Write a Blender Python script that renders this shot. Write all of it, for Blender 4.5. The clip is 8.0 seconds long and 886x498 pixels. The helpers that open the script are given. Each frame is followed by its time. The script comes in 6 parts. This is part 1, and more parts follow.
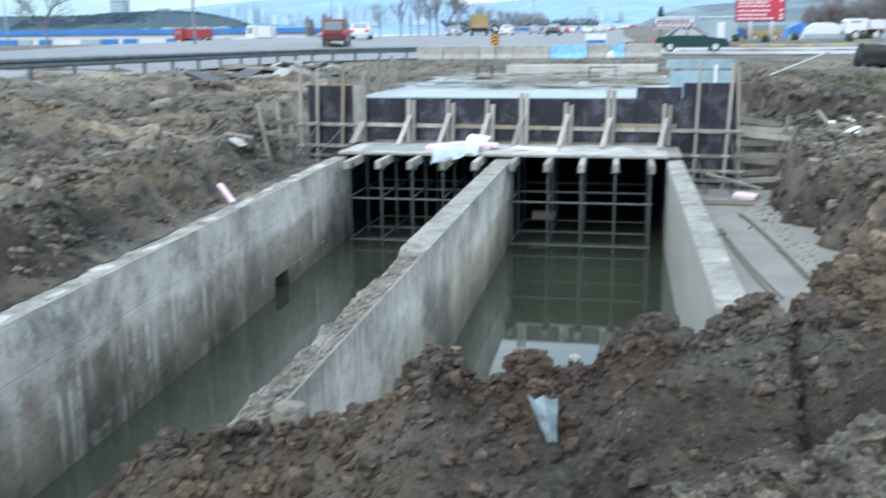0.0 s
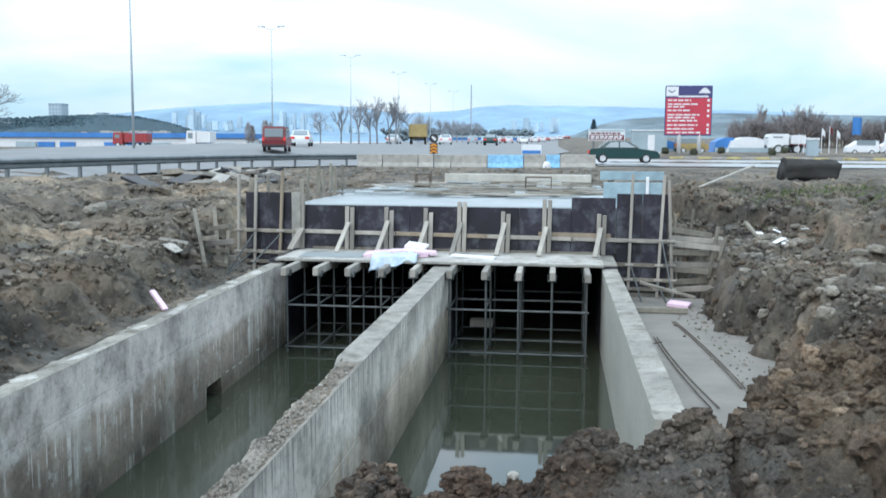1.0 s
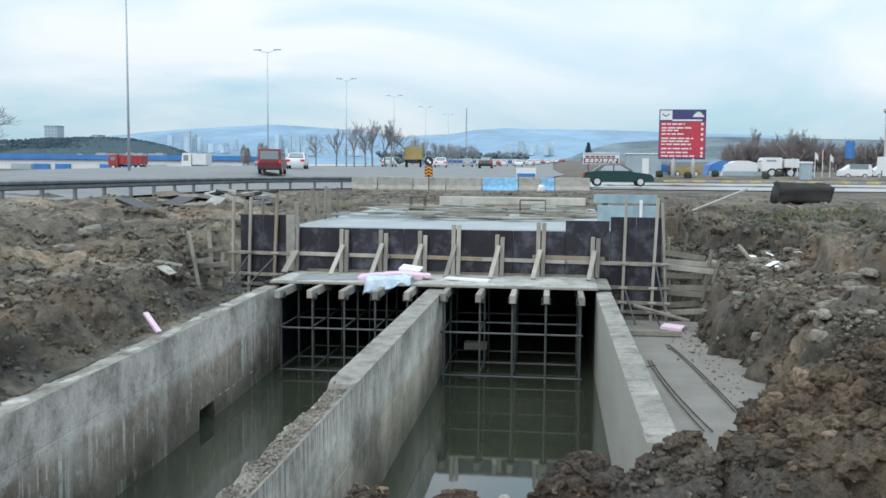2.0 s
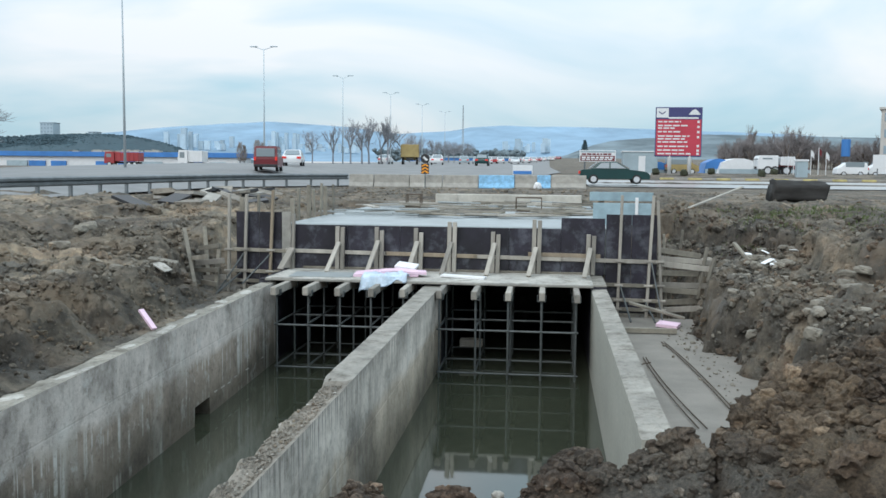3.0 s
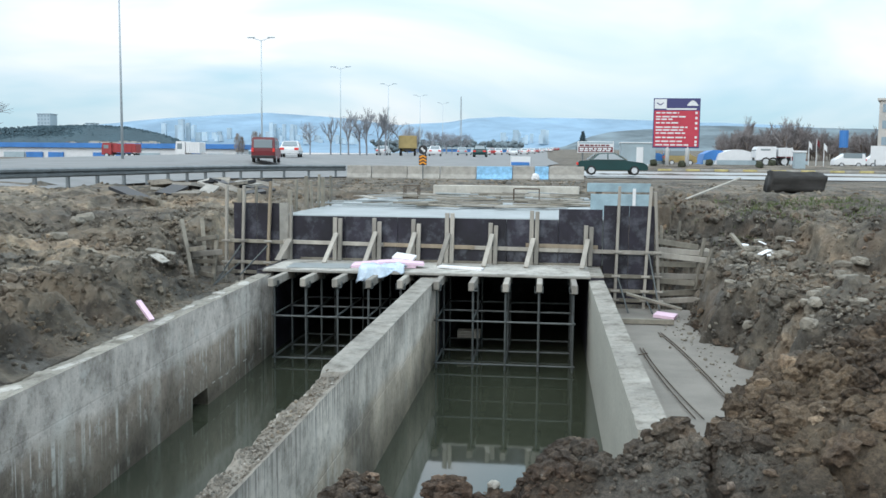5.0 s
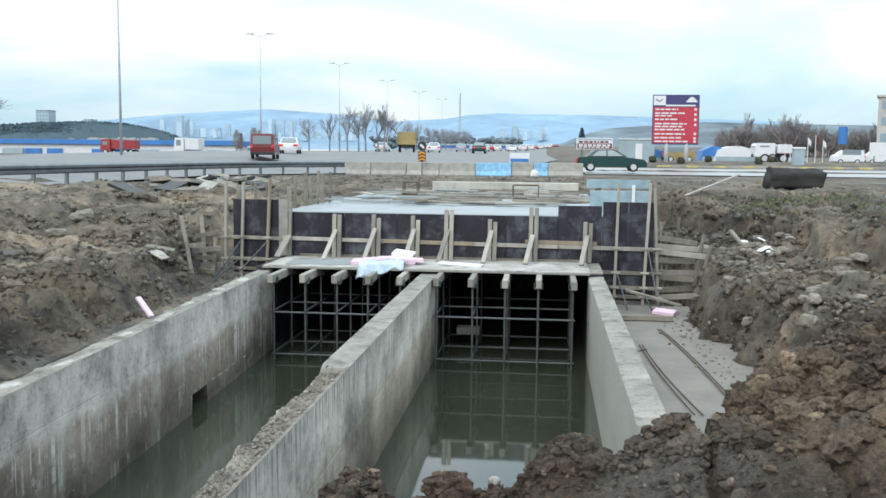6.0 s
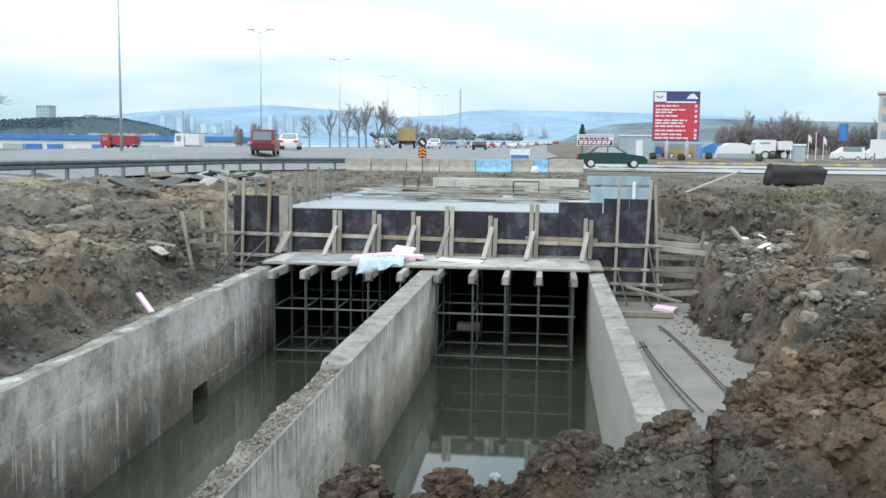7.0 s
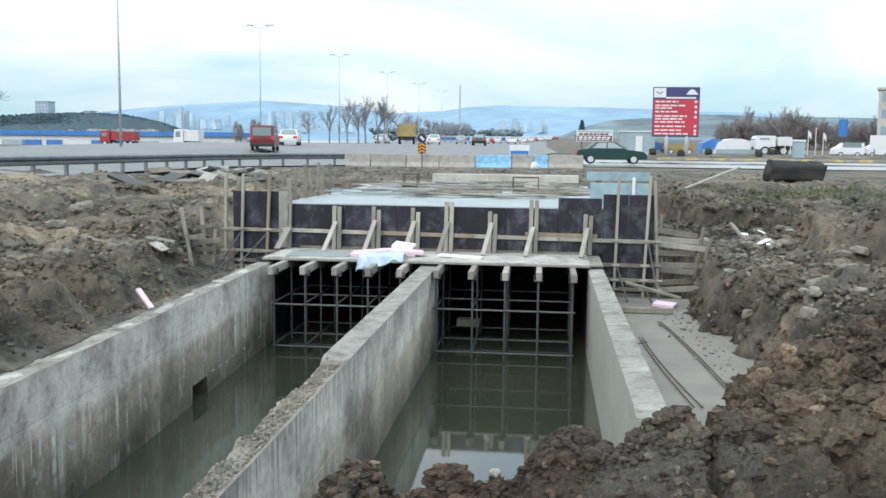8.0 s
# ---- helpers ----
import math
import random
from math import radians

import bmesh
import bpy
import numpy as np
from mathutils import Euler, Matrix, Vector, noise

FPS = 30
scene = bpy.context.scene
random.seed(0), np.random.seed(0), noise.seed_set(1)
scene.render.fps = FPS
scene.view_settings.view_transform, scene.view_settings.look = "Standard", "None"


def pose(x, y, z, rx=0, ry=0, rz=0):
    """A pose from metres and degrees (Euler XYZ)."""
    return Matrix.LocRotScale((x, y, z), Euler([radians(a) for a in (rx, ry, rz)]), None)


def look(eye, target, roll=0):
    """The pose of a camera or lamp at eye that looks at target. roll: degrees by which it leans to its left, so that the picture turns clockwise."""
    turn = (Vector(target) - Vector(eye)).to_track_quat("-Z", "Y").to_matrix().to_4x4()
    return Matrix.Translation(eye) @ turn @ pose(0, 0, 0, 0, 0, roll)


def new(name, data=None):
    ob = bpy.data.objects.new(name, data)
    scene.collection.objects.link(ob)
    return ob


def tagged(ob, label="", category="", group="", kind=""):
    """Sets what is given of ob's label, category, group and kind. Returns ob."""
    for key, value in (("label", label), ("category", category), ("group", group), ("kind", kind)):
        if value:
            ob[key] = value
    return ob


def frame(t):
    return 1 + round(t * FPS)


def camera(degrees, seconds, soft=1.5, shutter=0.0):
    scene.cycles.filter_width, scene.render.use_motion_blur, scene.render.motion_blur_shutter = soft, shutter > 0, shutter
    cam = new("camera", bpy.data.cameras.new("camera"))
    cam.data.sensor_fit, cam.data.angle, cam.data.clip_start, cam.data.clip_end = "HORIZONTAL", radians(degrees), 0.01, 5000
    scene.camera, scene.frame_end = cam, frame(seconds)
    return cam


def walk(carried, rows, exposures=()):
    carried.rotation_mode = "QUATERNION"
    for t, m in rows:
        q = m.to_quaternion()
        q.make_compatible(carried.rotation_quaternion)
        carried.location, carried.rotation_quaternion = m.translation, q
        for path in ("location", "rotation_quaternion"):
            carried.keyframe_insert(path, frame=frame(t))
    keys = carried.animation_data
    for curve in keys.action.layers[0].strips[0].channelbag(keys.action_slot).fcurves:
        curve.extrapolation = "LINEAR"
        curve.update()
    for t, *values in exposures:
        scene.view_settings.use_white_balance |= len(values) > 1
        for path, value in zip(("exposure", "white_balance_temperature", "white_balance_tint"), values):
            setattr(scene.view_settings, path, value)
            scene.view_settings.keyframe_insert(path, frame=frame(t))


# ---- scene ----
cam = camera(51.0, 8.0, soft=1.55, shutter=0.5)
PATH = [
    (0, (0.616, -18.267, 2.323), (0.247, -16.351, 1.884), -0.5),
    (0.1, (0.611, -18.253, 2.329), (0.285, -16.328, 1.912), -0.39),
    (0.2, (0.606, -18.239, 2.335), (0.314, -16.303, 1.941), -0.28),
    (0.3, (0.602, -18.225, 2.340), (0.334, -16.278, 1.972), -0.15),
    (0.4, (0.597, -18.211, 2.346), (0.344, -16.256, 2.005), -0.02),
    (0.5, (0.592, -18.197, 2.352), (0.346, -16.237, 2.035), 0.1),
    (0.7, (0.600, -18.201, 2.354), (0.356, -16.234, 2.083), 0.24),
    (1, (0.613, -18.207, 2.356), (0.369, -16.234, 2.14), 0.4),
    (1.5, (0.627, -18.223, 2.363), (0.387, -16.245, 2.196), 0.5),
    (3, (0.651, -18.241, 2.36), (0.424, -16.262, 2.187), 0.6),
    (3.5, (0.659, -18.239, 2.36), (0.433, -16.26, 2.182), 0.6),
    (4, (0.66, -18.237, 2.357), (0.436, -16.258, 2.175), 0.6),
    (4.5, (0.664, -18.244, 2.356), (0.441, -16.266, 2.169), 0.6),
    (6, (0.653, -18.252, 2.355), (0.433, -16.274, 2.156), 0.6),
    (6.5, (0.648, -18.248, 2.354), (0.428, -16.271, 2.151), 0.7),
    (7, (0.647, -18.249, 2.356), (0.427, -16.272, 2.149), 0.7),
    (7.5, (0.643, -18.252, 2.36), (0.424, -16.275, 2.148), 0.7),
    (8, (0.645, -18.248, 2.356), (0.426, -16.271, 2.14), 0.7),
]
EXPOSURES = [
    (0, 0.2, 5780, 10), (0.5, 0.22, 5920, 10), (1, 0.03, 5940, 10), (1.5, -0.24, 6080, 10), (3, -0.31, 6270, 10),
    (3.5, -0.22, 6270, 10), (4.5, -0.2, 6250, 10), (6, -0.02, 6350, 10), (8, -0.02, 6350, 10),
]
walk(cam, [(t, look(eye, target, roll)) for t, eye, target, roll in PATH], EXPOSURES)

# ---------------------------------------------------------------- light
SUN_EL, SUN_AZ = radians(38), radians(200)
world = bpy.data.worlds.new("overcast")
scene.world = world
world.use_nodes = True
wn, wl = world.node_tree.nodes, world.node_tree.links
wn.clear()
w_out = wn.new("ShaderNodeOutputWorld")
w_bg = wn.new("ShaderNodeBackground")
w_sky = wn.new("ShaderNodeTexSky")
w_sky.sky_type = "NISHITA"
w_sky.sun_disc = False
w_sky.sun_elevation, w_sky.sun_rotation = SUN_EL, SUN_AZ
w_gain = wn.new("ShaderNodeVectorMath")
w_gain.operation = "SCALE"
w_gain.inputs["Scale"].default_value = 0.14
w_tc = wn.new("ShaderNodeTexCoord")
w_map = wn.new("ShaderNodeMapping")
w_map.inputs["Scale"].default_value = (1.0, 1.0, 3.2)
w_noise = wn.new("ShaderNodeTexNoise")
w_noise.inputs["Scale"].default_value = 2.1
w_noise.inputs["Detail"].default_value = 5.0
w_noise.inputs["Roughness"].default_value = 0.5
w_noise.inputs["Distortion"].default_value = 0.6
w_ramp = wn.new("ShaderNodeValToRGB")
w_ramp.color_ramp.elements[0].position, w_ramp.color_ramp.elements[1].position = 0.35, 0.605
w_ramp.color_ramp.elements[0].color = (0.51, 0.79, 0.92, 1)
w_ramp.color_ramp.elements[1].color = (1.07, 1.09, 1.10, 1)
w_mix = wn.new("ShaderNodeMixRGB")
w_mix.inputs["Fac"].default_value = 0.86
wl.new(w_sky.outputs["Color"], w_gain.inputs[0])
wl.new(w_tc.outputs["Generated"], w_map.inputs["Vector"])
wl.new(w_map.outputs["Vector"], w_noise.inputs["Vector"])
wl.new(w_noise.outputs["Fac"], w_ramp.inputs["Fac"])
wl.new(w_gain.outputs["Vector"], w_mix.inputs["Color1"])
wl.new(w_ramp.outputs["Color"], w_mix.inputs["Color2"])
wl.new(w_mix.outputs["Color"], w_bg.inputs["Color"])
# an overcast sky is brighter overhead than at the horizon
w_sep = wn.new("ShaderNodeSeparateXYZ")
w_up = wn.new("ShaderNodeMapRange")
w_up.inputs["From Min"].default_value, w_up.inputs["From Max"].default_value = 0.0, 1.0
w_up.inputs["To Min"].default_value, w_up.inputs["To Max"].default_value = 0.96, 2.45
wl.new(w_tc.outputs["Generated"], w_sep.inputs["Vector"])
wl.new(w_sep.outputs["Z"], w_up.inputs["Value"])
wl.new(w_up.outputs["Result"], w_bg.inputs["Strength"])
wl.new(w_bg.outputs["Background"], w_out.inputs["Surface"])

sun_data = bpy.data.lights.new("sun", "SUN")
sun_data.energy, sun_data.angle, sun_data.color = 1.5, radians(50), (1.0, 0.93, 0.85)
sun = new("sun", sun_data)
sun.matrix_world = look((0, 0, 0), (-math.sin(SUN_AZ) * math.cos(SUN_EL), -math.cos(SUN_AZ) * math.cos(SUN_EL), -math.sin(SUN_EL)))


# ---------------------------------------------------------------- materials
def material(name, rough=0.8, metal=0.0):
    m = bpy.data.materials.new(name)
    m.use_nodes = True
    b = m.node_tree.nodes["Principled BSDF"]
    b.inputs["Roughness"].default_value, b.inputs["Metallic"].default_value = rough, metal
    return m, m.node_tree.nodes, m.node_tree.links, b


def tex(nodes, links, scale, detail=4.0, rough=0.6, stretch=(1, 1, 1), obj=False):
    tc, mp, nz = nodes.new("ShaderNodeTexCoord"), nodes.new("ShaderNodeMapping"), nodes.new("ShaderNodeTexNoise")
    mp.inputs["Scale"].default_value = stretch
    nz.inputs["Scale"].default_value, nz.inputs["Detail"].default_value, nz.inputs["Roughness"].default_value = scale, detail, rough
    if obj:
        links.new(tc.outputs["Object"], mp.inputs["Vector"])
    else:
        geo = nodes.new("ShaderNodeNewGeometry")
        links.new(geo.outputs["Position"], mp.inputs["Vector"])
    links.new(mp.outputs["Vector"], nz.inputs["Vector"])
    return nz.outputs["Fac"]


def ramp(nodes, links, fac, stops):
    r = nodes.new("ShaderNodeValToRGB")
    e = r.color_ramp.elements
    while len(e) < len(stops):
        e.new(0.5)
    for el, (p, c) in zip(e, stops):
        el.position, el.color = p, (*c, 1)
    links.new(fac, r.inputs["Fac"])
    return r.outputs["Color"]


def blend(nodes, links, mode, fac, a, b):
    m = nodes.new("ShaderNodeMixRGB")
    m.blend_type = mode
    for sock, v in ((m.inputs["Fac"], fac), (m.inputs["Color1"], a), (m.inputs["Color2"], b)):
        if isinstance(v, (int, float)):
            sock.default_value = v
        elif isinstance(v, tuple):
            sock.default_value = (*v, 1)
        else:
            links.new(v, sock)
    return m.outputs["Color"]


def bump(nodes, links, bsdf, height, strength, dist):
    bp = nodes.new("ShaderNodeBump")
    bp.inputs["Strength"].default_value, bp.inputs["Distance"].default_value = strength, dist
    links.new(height, bp.inputs["Height"])
    links.new(bp.outputs["Normal"], bsdf.inputs["Normal"])


def simple(name, col, rough=0.7, metal=0.0, var=0.25, scale=8.0, grain=60.0, bumpd=0.003, piece=0.0, stretch=(1, 1, 1)):
    """Two scales of variation round one colour, with fine relief; piece: how much single pieces differ."""
    m, n, l, b = material(name, rough, metal)
    dark = tuple(c * (1 - var) for c in col)
    light = tuple(min(1, c * (1 + var)) for c in col)
    c1 = ramp(n, l, tex(n, l, scale, stretch=stretch), [(0.3, dark), (0.7, light)])
    fine = tex(n, l, grain, 3.0, stretch=stretch)
    c2 = blend(n, l, "MULTIPLY", 0.35, c1, ramp(n, l, fine, [(0.25, (0.55, 0.55, 0.55)), (0.7, (1, 1, 1))]))
    if piece:
        info = n.new("ShaderNodeObjectInfo")
        c2 = blend(n, l, "MULTIPLY", 1.0, c2, ramp(n, l, info.outputs["Random"], [(0.0, (1 - piece,) * 3), (1.0, (1, 1, 1))]))
    l.new(c2, b.inputs["Base Color"])
    bump(n, l, b, fine, 0.5, bumpd)
    return m


def concrete_mat(name, base, streaks=True, lime=False):
    """Cast concrete: cloudy grey with grit; on walls also lime runs, drips from the top edge and a tide mark."""
    m, n, l, b = material(name, 0.85)
    c = ramp(n, l, tex(n, l, 0.9, 7.0, 0.68), [(0.3, tuple(x * 0.62 for x in base)), (0.48, base), (0.7, tuple(x * 1.28 for x in base))])
    if streaks:
        pos = n.new("ShaderNodeSeparateXYZ")
        l.new(n.new("ShaderNodeNewGeometry").outputs["Position"], pos.inputs["Vector"])

        def calc(op, a, v):
            q = n.new("ShaderNodeMath")
            q.operation = op
            for sock, val in zip(q.inputs, (a, v)):
                if isinstance(val, (int, float)):
                    sock.default_value = val
                else:
                    l.new(val, sock)
            return q.outputs[0]

        # broad blotches and rough pitted areas
        cloud = ramp(n, l, tex(n, l, 0.6, 8.0, 0.72), [(0.38, (0.42, 0.42, 0.41)), (0.5, (0.92, 0.92, 0.91)), (0.62, (1.25, 1.25, 1.25))])
        c = blend(n, l, "MULTIPLY", 0.85, c, cloud)
        pits = ramp(n, l, tex(n, l, 3.4, 6.0, 0.7), [(0.34, (0.55, 0.54, 0.52)), (0.48, (1, 1, 1))])
        c = blend(n, l, "MULTIPLY", 0.7, c, pits)
        # older, browner pour below an uneven joint
        joint = calc("ADD", pos.outputs["Z"], calc("MULTIPLY", tex(n, l, 0.8, 5.0, 0.6), 0.5))
        fac3 = n.new("ShaderNodeMapRange")
        fac3.inputs["From Min"].default_value, fac3.inputs["From Max"].default_value = -0.36, -0.52
        l.new(joint, fac3.inputs["Value"])
        c = blend(n, l, "MULTIPLY", fac3.outputs["Result"], c, (0.68, 0.63, 0.57) if lime else (0.78, 0.73, 0.66))
        # lime runs
        run = ramp(n, l, tex(n, l, 1.0, 3.0, 0.5, (3.0, 3.0, 0.45)), [(0.52, (0, 0, 0)), (0.68, (0.5, 0.5, 0.5))])
        gate = ramp(n, l, tex(n, l, 1.0, 4.0, 0.6, (0.7, 0.7, 1.3)), [(0.46, (0, 0, 0)), (0.57, (1, 1, 1))])
        c = blend(n, l, "MIX", blend(n, l, "MULTIPLY", 1.0, run, gate), c, (0.55, 0.535, 0.49))
        if lime:
            # paler upper pour, and thin white runs from the joint down
            upper = calc("SUBTRACT", 1.0, fac3.outputs["Result"])
            c = blend(n, l, "MULTIPLY", upper, c, (1.22, 1.23, 1.24))
            thin = ramp(n, l, tex(n, l, 1.0, 3.0, 0.55, (9.0, 9.0, 0.30)), [(0.55, (0, 0, 0)), (0.61, (0.85, 0.85, 0.85))])
            some = ramp(n, l, tex(n, l, 1.0, 5.0, 0.65, (1.1, 1.1, 1.9)), [(0.44, (0, 0, 0)), (0.54, (1, 1, 1))])
            white = blend(n, l, "MULTIPLY", 1.0, blend(n, l, "MULTIPLY", 1.0, thin, some), fac3.outputs["Result"])
            c = blend(n, l, "MIX", white, c, (0.62, 0.61, 0.57))
            splash = ramp(n, l, tex(n, l, 2.2, 7.0, 0.72), [(0.58, (0, 0, 0)), (0.64, (0.6, 0.6, 0.6))])
            c = blend(n, l, "MIX", splash, c, (0.55, 0.54, 0.51))
        # dark drips of uneven length below the top edge
        drip = tex(n, l, 1.0, 4.0, 0.65, (14.0, 14.0, 0.10))
        reach = calc("ADD", calc("MULTIPLY", drip, 3.2), calc("MULTIPLY", pos.outputs["Z"], 0.9))
        fac = n.new("ShaderNodeMapRange")
        fac.inputs["From Min"].default_value, fac.inputs["From Max"].default_value = 1.50, 1.68
        l.new(reach, fac.inputs["Value"])
        c = blend(n, l, "MIX", calc("MULTIPLY", fac.outputs["Result"], 0.12 if lime else 0.72), c, tuple(x * 0.33 for x in base))
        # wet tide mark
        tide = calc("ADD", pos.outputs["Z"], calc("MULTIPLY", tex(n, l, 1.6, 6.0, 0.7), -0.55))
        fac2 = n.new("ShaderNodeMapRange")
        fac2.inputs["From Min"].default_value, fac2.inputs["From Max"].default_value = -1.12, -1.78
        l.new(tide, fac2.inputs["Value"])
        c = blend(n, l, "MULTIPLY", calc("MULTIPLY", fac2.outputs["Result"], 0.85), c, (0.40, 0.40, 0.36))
    else:
        worn = ramp(n, l, tex(n, l, 2.6, 7.0, 0.72), [(0.36, (0.42, 0.40, 0.36)), (0.47, (0.92, 0.91, 0.9)), (0.55, (1.05, 1.05, 1.05)), (0.66, (1.32, 1.32, 1.30))])
        c = blend(n, l, "MULTIPLY", 0.85, c, worn)
    spots = ramp(n, l, tex(n, l, 14.0, 4.0), [(0.33, (0.55, 0.53, 0.5)), (0.46, (1, 1, 1))])
    c = blend(n, l, "MULTIPLY", 0.6, c, spots)
    l.new(c, b.inputs["Base Color"])
    bump(n, l, b, tex(n, l, 30.0, 7.0, 0.7), 0.6, 0.010)
    return m


def soil_mat(name, stops, red=0.0, islands=False, crumbs=False, sandy=0.65):
    m, n, l, b = material(name, 0.95)
    c = ramp(n, l, tex(n, l, 0.55, 8.0, 0.62), stops)
    mid = ramp(n, l, tex(n, l, 5.0, 6.0, 0.65), [(0.30, (0.36, 0.34, 0.32)), (0.48, (0.9, 0.9, 0.9)), (0.68, (1.6, 1.55, 1.48))])
    c = blend(n, l, "MULTIPLY", 0.9, c, mid)
    tan = ramp(n, l, tex(n, l, 0.42, 6.0, 0.65), [(0.52, (0, 0, 0)), (0.63, (sandy, sandy, sandy))])
    c = blend(n, l, "MIX", tan, c, (0.215, 0.165, 0.112))
    grey = ramp(n, l, tex(n, l, 0.75, 6.0, 0.7), [(0.53, (0, 0, 0)), (0.62, (0.6, 0.6, 0.6))])
    c = blend(n, l, "MIX", grey, c, (0.15, 0.145, 0.13))
    if red:
        patch = ramp(n, l, tex(n, l, 1.1, 4.0), [(0.5, (0, 0, 0)), (0.68, (red, red, red))])
        c = blend(n, l, "MIX", patch, c, (0.125, 0.066, 0.038))
    pebble = n.new("ShaderNodeTexVoronoi")
    geo = n.new("ShaderNodeNewGeometry")
    l.new(geo.outputs["Position"], pebble.inputs["Vector"])
    pebble.inputs["Scale"].default_value = 16.0
    dots = ramp(n, l, pebble.outputs["Distance"], [(0.10, (1, 1, 1)), (0.2, (0, 0, 0))])
    few = ramp(n, l, tex(n, l, 3.0, 3.0), [(0.55, (0, 0, 0)), (0.65, (0.7, 0.7, 0.7))])
    c = blend(n, l, "MIX", blend(n, l, "MULTIPLY", 1.0, dots, few), c, (0.34, 0.32, 0.28))
    l.new(c, b.inputs["Base Color"])
    if islands:
        geo2 = n.new("ShaderNodeNewGeometry")
        tone = ramp(n, l, geo2.outputs["Random Per Island"], [(0.0, (0.55, 0.50, 0.46)), (0.5, (0.92, 0.89, 0.86)), (0.86, (1.3, 1.25, 1.18)), (0.96, (1.32, 1.22, 1.12)), (1.0, (2.3, 2.25, 2.2))])
        c = blend(n, l, "MULTIPLY", 1.0, c, tone)
    if crumbs:
        speck = ramp(n, l, tex(n, l, 38.0, 6.0, 0.75), [(0.32, (0.40, 0.38, 0.36)), (0.48, (0.95, 0.94, 0.92)), (0.62, (1.5, 1.45, 1.38)), (0.74, (2.3, 2.25, 2.15))])
        c = blend(n, l, "MULTIPLY", 0.9, c, speck)
    l.new(c, b.inputs["Base Color"])
    bump(n, l, b, tex(n, l, 34.0 if crumbs else 19.0, 8.0, 0.74), 1.0, 0.06 if crumbs else 0.055)
    return m


SOIL = [(0.36, (0.050, 0.043, 0.034)), (0.46, (0.092, 0.080, 0.063)), (0.55, (0.15, 0.131, 0.101)), (0.66, (0.25, 0.20, 0.142))]
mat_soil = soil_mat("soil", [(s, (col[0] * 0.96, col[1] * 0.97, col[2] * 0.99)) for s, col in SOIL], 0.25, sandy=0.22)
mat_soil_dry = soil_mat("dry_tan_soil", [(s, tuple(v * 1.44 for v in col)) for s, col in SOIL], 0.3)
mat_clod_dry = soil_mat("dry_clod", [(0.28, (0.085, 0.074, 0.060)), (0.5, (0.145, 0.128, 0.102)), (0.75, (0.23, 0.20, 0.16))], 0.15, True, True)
mat_clod = soil_mat("clod", [(0.28, (0.058, 0.045, 0.035)), (0.5, (0.110, 0.088, 0.069)), (0.75, (0.195, 0.161, 0.130))], 0.45, True, True)
mat_pile = soil_mat("dry_grey_crumbs", [(0.28, (0.115, 0.105, 0.088)), (0.5, (0.20, 0.185, 0.155)), (0.75, (0.31, 0.29, 0.25))], 0.0, True, True)
mat_clay_crumb = soil_mat("dark_clay_crumbs", [(0.28, (0.050, 0.041, 0.030)), (0.5, (0.085, 0.071, 0.054)), (0.75, (0.14, 0.118, 0.09))], 0.3, True, True)
mat_clay = soil_mat("fresh_dark_clay", [(0.28, (0.034, 0.027, 0.020)), (0.5, (0.057, 0.047, 0.035)), (0.75, (0.092, 0.076, 0.057))], 0.2, False, True)
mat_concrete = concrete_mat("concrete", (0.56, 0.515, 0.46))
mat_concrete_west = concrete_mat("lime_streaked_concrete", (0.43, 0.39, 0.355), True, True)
mat_concrete_east = simple("smooth_grey_concrete", (0.37, 0.36, 0.31), 0.85, var=0.13, scale=0.9, grain=20.0, bumpd=0.004, stretch=(1, 0.35, 1))
mat_concrete_top = concrete_mat("worn_concrete", (0.262, 0.248, 0.218), False)
mat_apron = simple("apron_concrete", (0.225, 0.208, 0.182), 0.9, var=0.16, scale=1.3, grain=45.0, bumpd=0.004)
mat_west_top = concrete_mat("stained_wall_top", (0.25, 0.235, 0.20), False)
mat_mortar = concrete_mat("spilt_mortar", (0.40, 0.385, 0.35), False)
mat_deck = simple("wet_deck", (0.30, 0.33, 0.335), 0.45, var=0.16, scale=1.2, grain=18.0)
mat_ledge = concrete_mat("pale_ledge", (0.40, 0.385, 0.35), False)
mat_broken = concrete_mat("broken_concrete", (0.20, 0.18, 0.15), False)
mat_barrier = simple("barrier_concrete", (0.40, 0.38, 0.34), 0.85, var=0.2, scale=3.0, piece=0.3)
mat_barrier_blue = simple("faded_blue_paint", (0.22, 0.45, 0.66), 0.6, var=0.35, scale=5.0)
mat_timber_brown = simple("brown_timber", (0.35, 0.285, 0.205), 0.8, var=0.25, scale=4.0, grain=90, piece=0.3, stretch=(1, 1, 0.3))
mat_timber = simple("sawn_timber", (0.41, 0.38, 0.33), 0.8, var=0.22, scale=4.0, grain=90, piece=0.45, stretch=(1, 1, 0.3))
mat_timber_old = simple("weathered_timber", (0.29, 0.265, 0.215), 0.85, var=0.3, scale=4.0, grain=80, piece=0.45)
mat_ply = simple("film_faced_plywood", (0.022, 0.019, 0.030), 0.38, var=0.55, scale=2.2, grain=25, piece=0.35)
